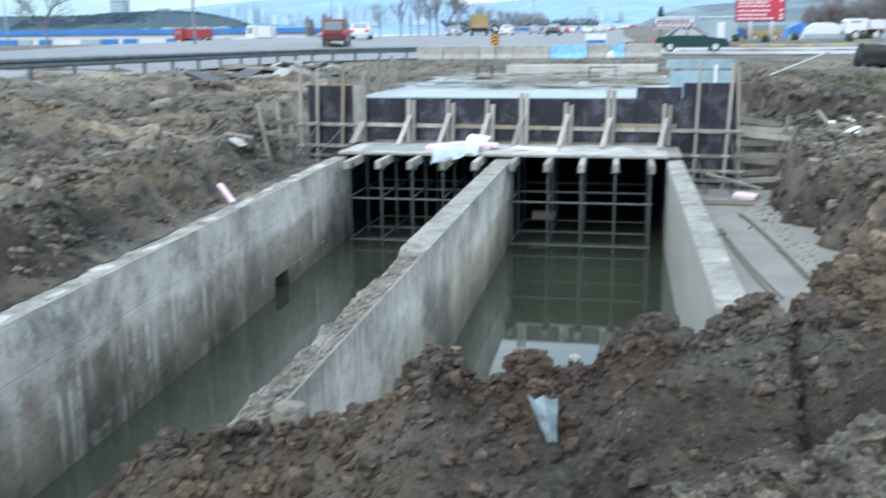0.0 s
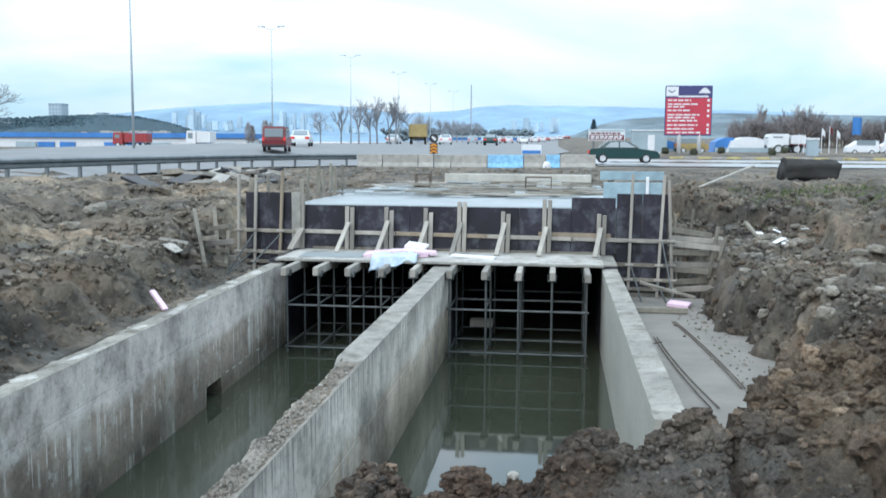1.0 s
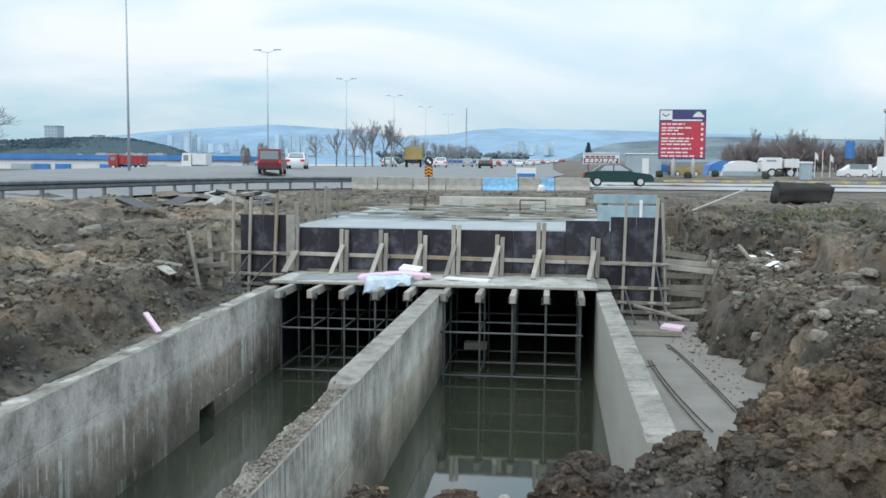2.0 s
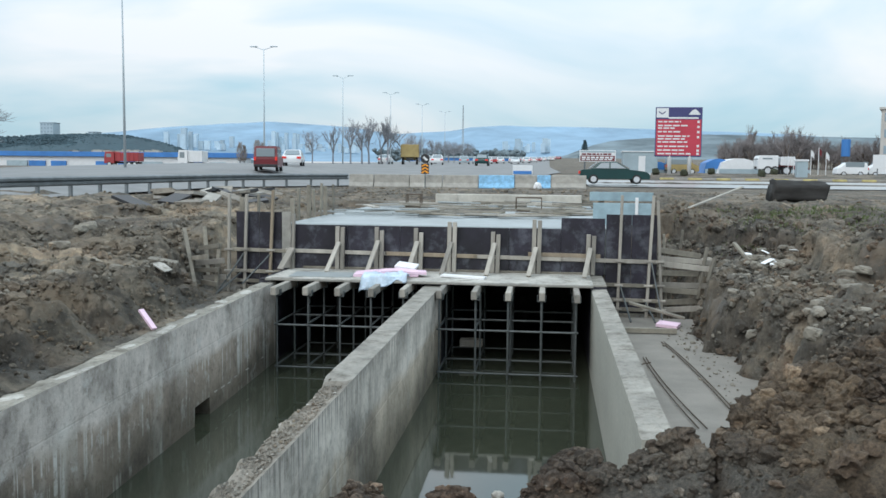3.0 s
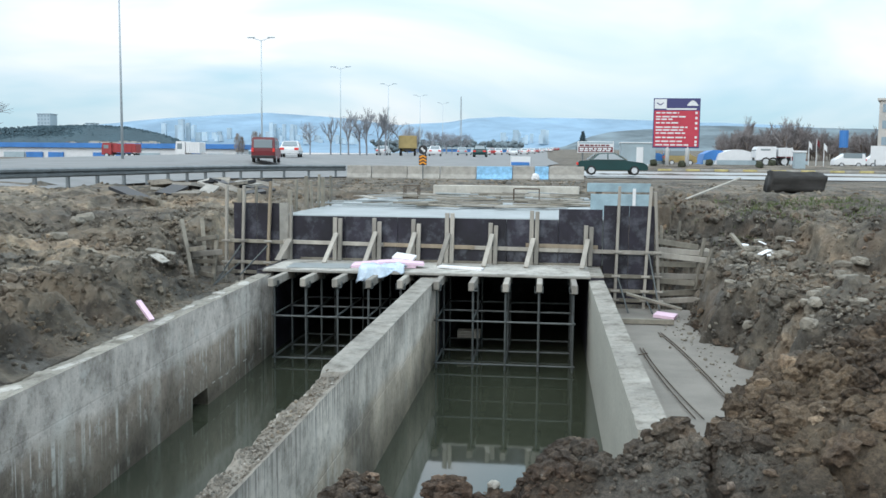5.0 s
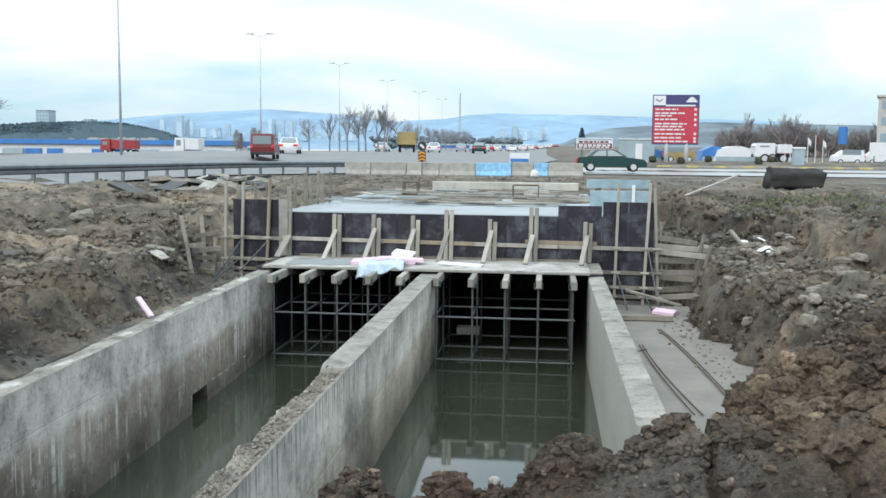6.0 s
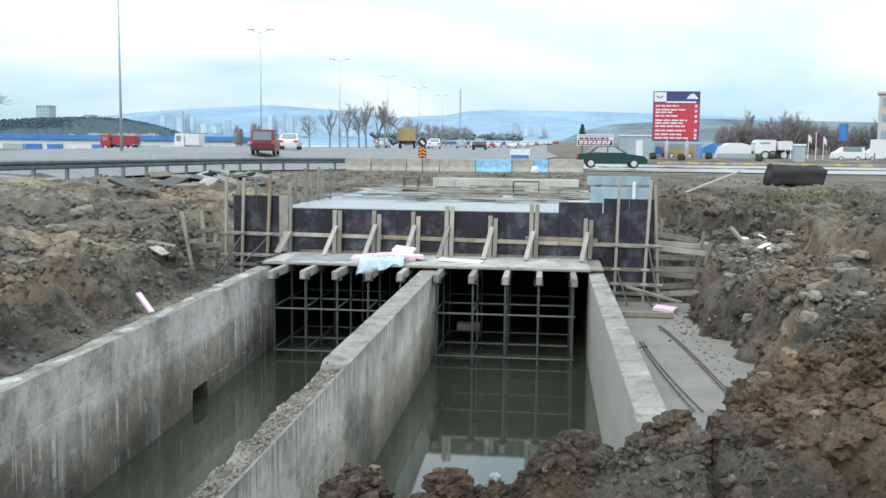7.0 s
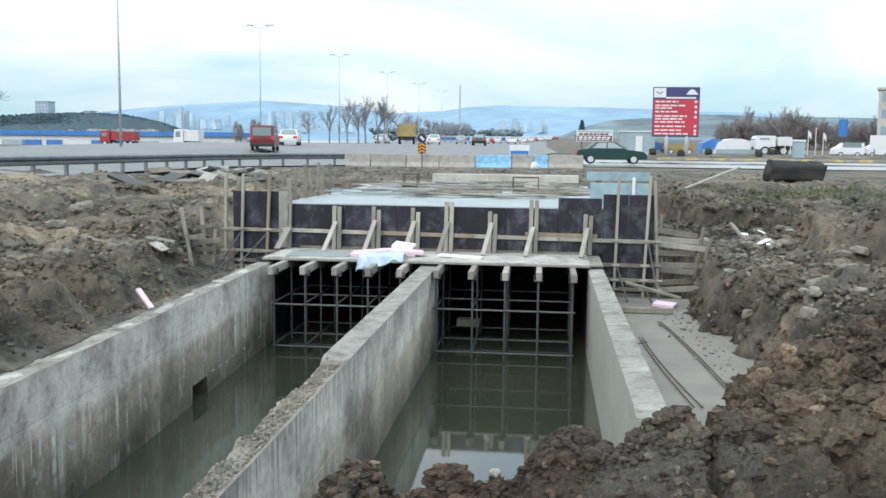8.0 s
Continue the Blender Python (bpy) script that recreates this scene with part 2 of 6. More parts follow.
# concrete splashes on the panels
_n, _l = mat_ply.node_tree.nodes, mat_ply.node_tree.links
_b = _n["Principled BSDF"]
_src = _b.inputs["Base Color"].links[0].from_socket
_sp = ramp(_n, _l, tex(_n, _l, 2.4, 7.0, 0.7), [(0.50, (0, 0, 0)), (0.72, (0.8, 0.8, 0.8))])
_l.new(blend(_n, _l, "MIX", _sp, _src, (0.14, 0.15, 0.175)), _b.inputs["Base Color"])
mat_ply_grey = simple("worn_plywood", (0.30, 0.29, 0.26), 0.7, var=0.25, scale=3.0, piece=0.25)
mat_steel = simple("galvanised_tube", (0.095, 0.105, 0.105), 0.55, 0.3, var=0.25, scale=6.0)
mat_rebar = simple("rusty_rebar", (0.10, 0.075, 0.055), 0.8, 0.3, var=0.3)
mat_foam_white = simple("foam_board", (0.80, 0.80, 0.80), 0.6, var=0.06, scale=6.0)
mat_foam_pink = simple("pink_foam_board", (0.80, 0.58, 0.70), 0.6, var=0.08, scale=6.0)
mat_sheet = simple("blue_plastic_sheet", (0.52, 0.63, 0.74), 0.3, var=0.2, scale=9.0)
mat_bluepanel = simple("pale_blue_board", (0.33, 0.45, 0.50), 0.7, var=0.2, scale=3.0, piece=0.3)
mat_asphalt = simple("wet_asphalt", (0.17, 0.172, 0.17), 0.6, var=0.2, scale=0.4, grain=30)
mat_wetroad = simple("rain_wet_concrete_road", (0.30, 0.305, 0.30), 0.32, var=0.18, scale=0.5, grain=20)
mat_rail = simple("guard_rail_steel", (0.18, 0.20, 0.21), 0.45, 0.6, var=0.25, scale=1.5)
mat_stone = simple("pale_stone", (0.27, 0.245, 0.20), 0.9, var=0.25, scale=9.0, bumpd=0.01, piece=0.35)
mat_white = simple("white_paint", (0.72, 0.73, 0.74), 0.5, var=0.06, scale=1.0)
mat_tyre = simple("tyre_rubber", (0.02, 0.02, 0.02), 0.9)
mat_chrome = simple("wheel_alloy", (0.72, 0.73, 0.75), 0.35, 0.8, var=0.1)
mat_glass, _n, _l, _b = material("dark_window_glass", 0.06)
_b.inputs["Base Color"].default_value = (0.20, 0.24, 0.26, 1)
mat_red = simple("red_paint", (0.33, 0.04, 0.045), 0.4, var=0.12, scale=1.0)
mat_van = simple("van_red_paint", (0.15, 0.018, 0.024), 0.35, var=0.1, scale=1.0)
mat_green = simple("dark_green_car_paint", (0.008, 0.045, 0.045), 0.25, var=0.1, scale=1.0)
mat_yellow = simple("yellow_paint", (0.33, 0.25, 0.10), 0.6, var=0.2, scale=1.0)
mat_blue = simple("blue_paint", (0.045, 0.19, 0.50), 0.5, var=0.15, scale=0.3)
mat_black = simple("black_paint", (0.02, 0.02, 0.022), 0.5)
mat_navy = simple("navy_print", (0.05, 0.05, 0.16), 0.5, var=0.08)
mat_signred = simple("red_print", (0.50, 0.04, 0.07), 0.5, var=0.08, scale=0.7)
mat_lampred, _n, _l, _b = material("tail_lamp", 0.3)
_b.inputs["Base Color"].default_value = (0.7, 0.03, 0.02, 1)
mat_orange = simple("orange_reflector", (0.85, 0.33, 0.02), 0.5, var=0.05)
mat_bark = simple("bare_bark", (0.17, 0.135, 0.115), 0.95, var=0.25, scale=1.0, piece=0.3)
mat_twig = simple("bare_twigs", (0.25, 0.225, 0.222), 0.95, var=0.25, scale=0.6, piece=0.3)
# distance haze is mixed into these far tree and mast colours
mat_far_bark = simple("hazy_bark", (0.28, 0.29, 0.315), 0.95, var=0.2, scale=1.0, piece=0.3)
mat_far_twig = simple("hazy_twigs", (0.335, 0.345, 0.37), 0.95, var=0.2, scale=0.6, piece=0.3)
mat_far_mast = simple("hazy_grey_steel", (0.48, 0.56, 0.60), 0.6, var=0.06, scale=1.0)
mat_poplar = simple("hazy_poplar_twigs", (0.35, 0.305, 0.275), 0.95, var=0.2, scale=0.6, piece=0.2)
mat_pine = simple("dark_pine_wood", (0.046, 0.080, 0.098), 0.95, var=0.2, scale=0.05, grain=0.4)
mat_scrap = simple("dusty_plastic", (0.17, 0.205, 0.22), 0.35, var=0.3, scale=14.0)
mat_endwall = simple("pale_cast_concrete", (0.50, 0.475, 0.42), 0.9, var=0.18, scale=1.6, grain=12.0)
mat_shrub = simple("dark_shrub_leaves", (0.045, 0.05, 0.03), 0.95, var=0.5, scale=9.0)
# blue-grey air haze is painted into the hill, field, tower and window colours
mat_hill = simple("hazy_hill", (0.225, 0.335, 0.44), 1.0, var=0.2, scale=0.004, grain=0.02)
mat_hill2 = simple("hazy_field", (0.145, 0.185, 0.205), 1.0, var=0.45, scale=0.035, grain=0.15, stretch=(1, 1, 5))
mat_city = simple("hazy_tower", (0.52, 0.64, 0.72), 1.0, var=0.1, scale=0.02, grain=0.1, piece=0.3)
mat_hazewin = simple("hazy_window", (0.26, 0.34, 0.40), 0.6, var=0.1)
mat_kerb_yellow = simple("faded_yellow_paint", (0.50, 0.42, 0.18), 0.7, var=0.3, scale=2.0)
mat_wallpaint = simple("pale_render_wall", (0.50, 0.48, 0.45), 0.9, var=0.1, scale=0.4)
mat_grass = simple("winter_grass", (0.10, 0.13, 0.045), 0.95, var=0.4, scale=6.0)
mat_bale = simple("dark_tarpaulin", (0.022, 0.020, 0.018), 0.75, var=0.4, scale=3.0, stretch=(1, 1, 4))
mat_mast = simple("pale_mast_steel", (0.42, 0.47, 0.50), 0.6, 0.2, var=0.1, scale=1.0)
mat_shed = simple("grey_blue_sheet_metal", (0.34, 0.42, 0.46), 0.6, var=0.12, scale=1.0)

mat_water, wn2, wl2, wb2 = material("murky_water", 0.04)
wb2.inputs["IOR"].default_value = 1.38
wb2.inputs["Coat Weight"].default_value = 0.4
wb2.inputs["Specular IOR Level"].default_value = 0.5
# blue tint on the reflection stands in for a bluer sky
wb2.inputs["Specular Tint"].default_value = (0.62, 0.86, 1.0, 1)
wl2.new(ramp(wn2, wl2, tex(wn2, wl2, 0.5, 3.0), [(0.3, (0.036, 0.041, 0.028)), (0.7, (0.048, 0.053, 0.036))]), wb2.inputs["Base Color"])
bump(wn2, wl2, wb2, tex(wn2, wl2, 1.0, 2.0, 0.5, (11.0, 2.0, 1.0)), 0.07, 0.01)


# ---------------------------------------------------------------- mesh helpers
def box(bm, lo, hi, m=None, bevel=0.0):
    """A box from corner to corner, turned by m, with its edges eased by bevel."""
    c = [(a + b) / 2 for a, b in zip(lo, hi)]
    s = [abs(b - a) for a, b in zip(lo, hi)]
    base = Matrix.Translation(c) @ Matrix.Diagonal((*s, 1))
    vs = bmesh.ops.create_cube(bm, size=1, matrix=(m @ base) if m else base)["verts"]
    if bevel:
        es = list({e for v in vs for e in v.link_edges})
        bmesh.ops.bevel(bm, geom=es, offset=bevel, segments=1, affect="EDGES")
    return bm


def tube(bm, a, b, r, r2=None, seg=8):
    a, b = Vector(a), Vector(b)
    d = b - a
    m = Matrix.Translation((a + b) / 2) @ d.to_track_quat("Z", "Y").to_matrix().to_4x4()
    bmesh.ops.create_cone(bm, cap_ends=True, segments=seg, radius1=r, radius2=r if r2 is None else r2, depth=d.length, matrix=m)
    return bm


def beam(bm, a, b, w, h, bevel=0.006):
    """A sawn board from a to b, w wide and h thick."""
    a, b = Vector(a), Vector(b)
    d = b - a
    m = Matrix.Translation((a + b) / 2) @ d.to_track_quat("Z", "Y").to_matrix().to_4x4()
    return box(bm, (-w / 2, -h / 2, -d.length / 2), (w / 2, h / 2, d.length / 2), m, bevel)


def mesh_of(bm, name, mat, smooth=False):
    me = bpy.data.meshes.new(name)
    bm.normal_update()
    bm.to_mesh(me)
    bm.free()
    me.materials.append(mat)
    if smooth:
        for p in me.polygons:
            p.use_smooth = True
    return me


def part(name, bm, mat, parent=None, label="", smooth=False):
    ob = new(name, mesh_of(bm, name, mat, smooth))
    if parent is not None:
        ob.parent = parent
    if label:
        ob["label"] = label
    return ob


def thing(name, label, category, at=(0, 0, 0), group="", kind="", rz=0):
    ob = new(name)
    ob.matrix_basis = pose(*at, 0, 0, rz)
    return tagged(ob, label, category, group, kind)


def raw(name, verts, faces, mat, smooth=False):
    me = bpy.data.meshes.new(name)
    me.from_pydata(verts, [], faces)
    me.materials.append(mat)
    if smooth:
        me.polygons.foreach_set("use_smooth", [True] * len(me.polygons))
    me.update()
    return new(name, me)


def lerp(x, pts):
    return float(np.interp(x, [p[0] for p in pts], [p[1] for p in pts]))


def fbm(x, y, z=0.0, octaves=4):
    return noise.fractal(Vector((x, y, z)), 1.0, 2.0, octaves)


# ---------------------------------------------------------------- ground
WATER, ROADZ = -1.66, [(-400, 1.0), (-16, 0.9), (-5, 1.12), (12, 1.2), (30, 1.75), (45, 2.15), (80, 2.62), (113, 2.8), (180, 3.4), (600, 9.0), (5000, 60.0)]
RIGHTZ = [(-400, 1.0), (0, 1.2), (20, 1.2), (37, 1.28), (46, 1.42), (57, 2.15), (85, 2.1), (130, 2.6), (600, 10.0), (5000, 60.0)]
VERGEZ = [(-400, 1.0), (-16, 0.9), (-5, 1.1), (11, 1.16), (38, 1.2), (55, 1.75), (80, 2.5), (113, 2.8), (180, 3.4), (600, 9.0), (5000, 60.0)]
RIDGE = [(-5.2, -2.4), (-4.0, -2.0), (-3.2, -1.25), (-2.6, -0.55), (-2.25, -0.2), (-2.0, 0.02), (-1.3, 0.06), (-0.95, 0.14), (-0.6, 0.36), (-0.36, 0.56), (-0.1, 0.46),
         (0.16, 0.52), (0.5, 0.55), (0.66, 0.76), (1.07, 0.84), (1.6, 0.97), (1.8, 1.14), (2.0, 1.24), (2.5, 1.42), (3.4, 1.52), (5.0, 1.45), (8.0, 1.3)]
BANK_R = [(0.0, -1.3), (0.025, -0.9), (0.05, -0.62), (0.08, -0.5), (0.13, 0.10), (0.2, 0.32), (0.42, 0.52), (0.66, 0.58), (0.70, 1.04), (0.85, 1.12), (1.0, 1.2)]
BANK_L = [(-60, 1.2), (-15, 1.2), (-11.5, 1.18), (-9.7, 1.06), (-9.1, 0.76), (-8.3, 0.62), (-6.8, 0.63), (-6.15, 0.62), (-5.92, 0.55), (-5.70, 0.33), (-5.46, 0.13), (-5.3, 0.03), (-5.2, -0.02)]
TOE = [(-14, 4.4), (-8, 3.75), (-4.6, 3.56), (-3.4, 3.5), (-1.5, 3.38), (0, 3.25), (1.2, 3.7), (2.2, 3.95), (4.5, 3.5), (7.5, 2.6)]
TOP_R = [(-14, 8.2), (-5, 7.6), (0, 7.2), (2.2, 6.9), (4.1, 6.2), (5.5, 5.0), (7.5, 3.4)]


def smooth(t):
    t = min(1.0, max(0.0, t))
    return t * t * (3 - 2 * t)


def wall_x(y):
    """The inner face of the channel's west wall."""
    return -4.93 - 0.04 * y


def far_z(x, y):
    road = lerp(y, ROADZ)
    road += (lerp(y, VERGEZ) - road) * smooth((x + 21) / 5)
    z = road + (lerp(y, RIGHTZ) - road) * smooth((x + 6) / 12)
    return z + (min(z, 2.0) - z) * smooth((-38 - x) / 16)


def ridge_y(x):
    return -13.35 + 0.55 * smooth((x - 1.5) / 0.6) + 0.16 * noise.noise(Vector((x * 1.3, 3.1, 0)))


def ground_z(x, y):
    rough = fbm(x * 0.5, y * 0.5, 2.0, 4)
    fine = fbm(x * 2.6, y * 2.6, 7.0, 4)
    flat = far_z(x, y)
    far_fade = 1 - 0.93 * smooth((math.hypot(x, y) - 24) / 14)
    if y > 14.9 or y < -30:
        flat -= 0.16 * smooth((-15.9 - x) / 0.6)
        return flat + (0.16 * rough + 0.09 * fine) * far_fade * (1 - 0.9 * smooth((-14.5 - x) / 2))
    # banks of the cut
    cell = noise.voronoi(Vector((x * 1.7 + 0.5 * fine, y * 1.7, 0.3 * rough)))[0]
    small = noise.voronoi(Vector((x * 5.0, y * 5.0, 2.0)))[0]
    lumps = 0.05 * fbm(x * 9, y * 9, 3.0, 3) + 0.22 * rough + 0.11 * fine + 0.12 * (min(0.5, cell[1] - cell[0]) - 0.2) + 0.07 * (small[1] - small[0])
    if x < -1.5:
        lumps = 0.27 * rough + 0.12 * fine + 0.08 * (min(0.5, cell[1] - cell[0]) - 0.2) + 0.05 * (small[1] - small[0]) + 0.03 * fbm(x * 9, y * 9, 3.0, 3)
        # the bank draws back from the wall towards the wing formwork
        away = min(1.65, 0.37 * max(0.0, y + 2.7))
        xs = x + away - (wall_x(y) + 4.83)
        gully = max(0.0, 1 - abs(noise.noise(Vector((y * 0.62 + 0.25 * rough, 0.35 * xs, 4.2)))) / 0.13)
        z = lerp(min(xs + 0.30 * gully * smooth((-5.45 - xs) / 0.3) + (0.45 * noise.noise(Vector((y * 0.7, 1.7, 0))) + 0.3 * noise.noise(Vector((y * 2.1, x, 0)))) * smooth((-5.45 - xs) / 0.35), -5.2), BANK_L)
        z -= 0.38 * smooth(away) * smooth((xs + 5.7) / 0.3)
        z += lumps * smooth((-5.28 - xs) / 0.35)
        back = smooth((y - 2.4) / 1.6)
        z += back * max(0.0, min(0.95, 1.0 - z)) * smooth((-5.2 - x) / 0.6)
        if y > 6:
            z = max(z, flat - 0.25 * smooth((x + 9) / 3) + lumps)
    else:
        toe, top = lerp(y, TOE), lerp(y, TOP_R)
        s = (x - toe + 0.3 * noise.noise(Vector((y * 0.9, 5.5, 0))) + 0.3 * noise.noise(Vector((y * 2.3, x, 3.0)))) / (top - toe)
        z = lerp(s, BANK_R) if s < 1 else 1.2 + (flat - 1.2) * smooth(s - 1)
        z += lumps * smooth((x - toe) / 0.35)
    inside = wall_x(y) - 0.30 < x < 1.68
    if inside:
        z = -2.4
    elif 1.68 <= x < 2.6 and y < 14 and y > -8:
        z = min(z, -0.95)
    # earth dumped across the near end of the channel
    if y < -8:
        r, ry = lerp(x, RIDGE), ridge_y(x)
        if y >= ry:
            m = r - 1.15 * (y - ry) - 0.12 * smooth((y - ry) / 0.15)
        else:
            t = (ry - y)
            wide = 0.85 * smooth((x - 1.5) / 0.4)
            m = r - 0.22 * min(t, wide) - 0.36 * smooth((t - wide - 0.12) / 0.75)
            pile = lerp(x, [(0.3, -0.2), (0.66, 0.62), (0.85, 0.84), (1.2, 0.92), (1.5, 1.06), (3.0, 1.2), (6.0, 1.1)])
            m = max(m - 0.25 * smooth((t - wide - 0.9) / 0.6), pile + 0.05 * noise.noise(Vector((x * 4, y * 4, 6.0))) - (1.05 if y > -15.3 else 0.55) * abs(y + 15.3) ** 1.25)
            if y < -14.6:
                m = max(m, 0.75 - 0.8 * smooth((y + 16.2) / 1.6))
        edge = ry - 0.85 * smooth((x - 1.5) / 0.4)
        near = 1.0 if y >= edge - 0.2 else 0.45 + 0.55 * smooth((-14.5 - y) / 0.5)
        cell = noise.voronoi(Vector((x * 7, y * 7, 0)))[0]
        cl = 0.09 * (cell[1] - cell[0]) - 0.03 + noise.noise(Vector((x * 5.2, y * 5.2, 1.0))) * 0.055 + noise.noise(Vector((x * 12, y * 12, 4.0))) * 0.05 + noise.noise(Vector((x * 26, y * 26, 9.0))) * 0.022
        crack = abs(x - 1.50 - 0.10 * noise.noise(Vector((y * 3.1, 0, 0))) - 0.03 * noise.noise(Vector((y * 14, 0, 0))))
        split = abs(x - 2.02 - 0.14 * noise.noise(Vector((y * 3.7, 5, 0))))
        cut = (0.24 * max(0.0, 1 - crack / 0.055) + 0.16 * max(0.0, 1 - split / 0.05)) if edge - 0.9 < y < edge + 0.05 else 0.0
        z = max(z, m + cl * near - cut)
    return z


def steps(spans):
    out = [spans[0][0]]
    for a, b, d in spans:
        n = max(1, round((b - a) / d))
        out += [a + (b - a) * (i + 1) / n for i in range(n)]
    return out


def growing(start, end, first):
    out, v, d = [], start, first
    sign = 1 if end > start else -1
    while (end - v) * sign > 0:
        v += d * sign
        d *= 1.28
        out.append(v)
    return out


gx = growing(-17, -4500, 0.3)[::-1] + steps([(-17, -12.6, 0.18), (-12.6, -9, 0.1), (-9, -6.5, 0.08), (-6.5, -4.75, 0.035), (-4.75, -3.2, 0.2), (-3.2, 4.6, 0.036), (4.6, 7.6, 0.065), (7.6, 13, 0.15)]) + growing(13, 4500, 0.3)
gy = growing(-17.5, -600, 0.3)[::-1] + steps([(-17.5, -15.8, 0.1), (-15.8, -11.6, 0.035), (-11.6, 3, 0.062), (3, 15, 0.13), (15, 24, 0.25)]) + growing(24, 4800, 0.4)
gv = [(x, y, ground_z(x, y)) for y in gy for x in gx]
nx = len(gx)
# broken faces: push the surface out and in along its slope
ga = np.array(gv).reshape(len(gy), nx, 3)
dzx, dzy = np.gradient(ga[:, :, 2], np.array(gx), axis=1), np.gradient(ga[:, :, 2], np.array(gy), axis=0)
for j, y in enumerate(gy):
    if not -12.5 < y < 13:
        continue
    for i, x in enumerate(gx):
        back = wall_x(y) - 0.41
        west, east = -11.5 < x < back, lerp(y, TOE) + 0.02 < x < 9.5
        if not (west or east):
            continue
        slope = math.hypot(dzx[j, i], dzy[j, i])
        p = Vector(gv[j * nx + i])
        amt = 0.11 * noise.turbulence(p * 1.5, 4, False) - 0.05 + 0.05 * noise.noise(p * 7.5) + 0.025 * noise.noise(p * 16)
        amt *= 0.5 + 0.9 * min(1.0, slope)
        n = Vector((-dzx[j, i], -dzy[j, i], 1)).normalized()
        if west:
            amt *= 1.4 * smooth((back - x) / 0.12)
        q = p + n * amt
        gv[j * nx + i] = (p.x + max(-0.03, min(0.03, q.x - p.x)), p.y + max(-0.05, min(0.05, q.y - p.y)), q.z)
gf = [(j * nx + i, j * nx + i + 1, (j + 1) * nx + i + 1, (j + 1) * nx + i) for j in range(len(gy) - 1) for i in range(nx - 1)]
ground_ob = raw("ground", gv, gf, mat_soil, True)
ground_ob.data.materials.append(mat_clay)
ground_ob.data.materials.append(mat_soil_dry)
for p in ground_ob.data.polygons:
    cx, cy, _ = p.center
    # darker soil on the lower west face also carries its undercut shade
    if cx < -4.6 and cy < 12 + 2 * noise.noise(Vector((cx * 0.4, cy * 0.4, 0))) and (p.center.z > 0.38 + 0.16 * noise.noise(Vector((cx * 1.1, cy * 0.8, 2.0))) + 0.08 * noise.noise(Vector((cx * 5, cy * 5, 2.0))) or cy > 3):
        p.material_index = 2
    if -17 < cy < -9.2 + 0.8 * noise.noise(Vector((cx, cy, 0))) and -6 < cx < 4.2 + 0.8 * noise.noise(Vector((cy, cx, 0))):
        p.material_index = 1
    if cy < -14.55 + 0.15 * noise.noise(Vector((cx * 3, 0, 0))) and -6 < cx < 6:
        p.material_index = 2
ground = tagged(ground_ob, "bare brown churned earth with stones and clods", "ground", kind="structure")


# ---------------------------------------------------------------- loose earth
def lump_shapes(count, seed, sub=2):
    rnd = random.Random(seed)
    out = []
    for k in range(count):
        bm = bmesh.new()
        bmesh.ops.create_icosphere(bm, subdivisions=sub, radius=1)
        off = Vector((rnd.uniform(0, 50), rnd.uniform(0, 50), rnd.uniform(0, 50)))
        sq = (rnd.uniform(0.8, 1.25), rnd.uniform(0.7, 1.1), rnd.uniform(0.55, 0.95))
        for v in bm.verts:
            cell = noise.voronoi(v.co * 1.5 + off)[0]
            n = 0.85 + 0.35 * (cell[1] - cell[0]) + 0.40 * noise.noise(v.co * 1.3 + off) + 0.30 * noise.noise(v.co * 3.1 + off) + 0.26 * noise.noise(v.co * 6.5 + off)
            v.co = Vector((v.co.x * sq[0], v.co.y * sq[1], v.co.z * sq[2])) * n
        bm.verts.ensure_lookup_table()
        out.append((np.array([v.co[:] for v in bm.verts]), [[v.index for v in f.verts] for f in bm.faces]))
        bm.free()
    return out


SHAPES = lump_shapes(14, 5)
LARGE = lump_shapes(12, 15, 3)
SMALL = lump_shapes(10, 8, 1)


def scatter(name, label, spots, mat, seed, shapes=SHAPES):
    """Many lumps joined into one mesh; spots: x, y, z, size."""
    rnd = random.Random(seed)
    vs, fs, base = [], [], 0
    for x, y, z, s in spots:
        kind = LARGE if shapes is SHAPES and 0.064 < s < 0.086 and "clod" in name else shapes
        pts, faces = kind[rnd.randrange(len(kind))]
        r = np.array(Euler((rnd.uniform(-0.5, 0.5), rnd.uniform(-0.5, 0.5), rnd.uniform(0, 6.28))).to_matrix())
        vs.append(pts @ r.T * s + np.array((x, y, z)))
        fs += [[i + base for i in f] for f in faces]
        base += len(pts)
    ob = raw(name, np.concatenate(vs).tolist(), fs, mat, False)
    return tagged(ob, label, "soil clods" if "clod" in name else "rubble", kind="stuff")


rng = random.Random(11)
spots = []
while len(spots) < 8200:
    x = rng.uniform(-3.4, 3.6)
    y = ridge_y(x) + rng.gauss(0.10, 0.27)
    s = min(0.08, 0.008 + rng.expovariate(1 / 0.012))
    if y < ridge_y(x) - 0.26 and rng.random() < 0.85:
        continue
    spots.append((x, y, ground_z(x, y) + s * 0.25, s))
while len(spots) < 10600:
    x, y = rng.uniform(0.45, 3.4), rng.gauss(-15.3, 0.35)
    s = min(0.065, 0.008 + rng.expovariate(1 / 0.013))
    spots.append((x, y, ground_z(x, y) + s * 0.25, s))
while len(spots) < 12600:
    x, y = rng.uniform(-3.0, 0.75), rng.uniform(-14.9, -13.3)
    s = min(0.07, 0.008 + rng.expovariate(1 / 0.013))
    spots.append((x, y, ground_z(x, y) + s * 0.25, s))
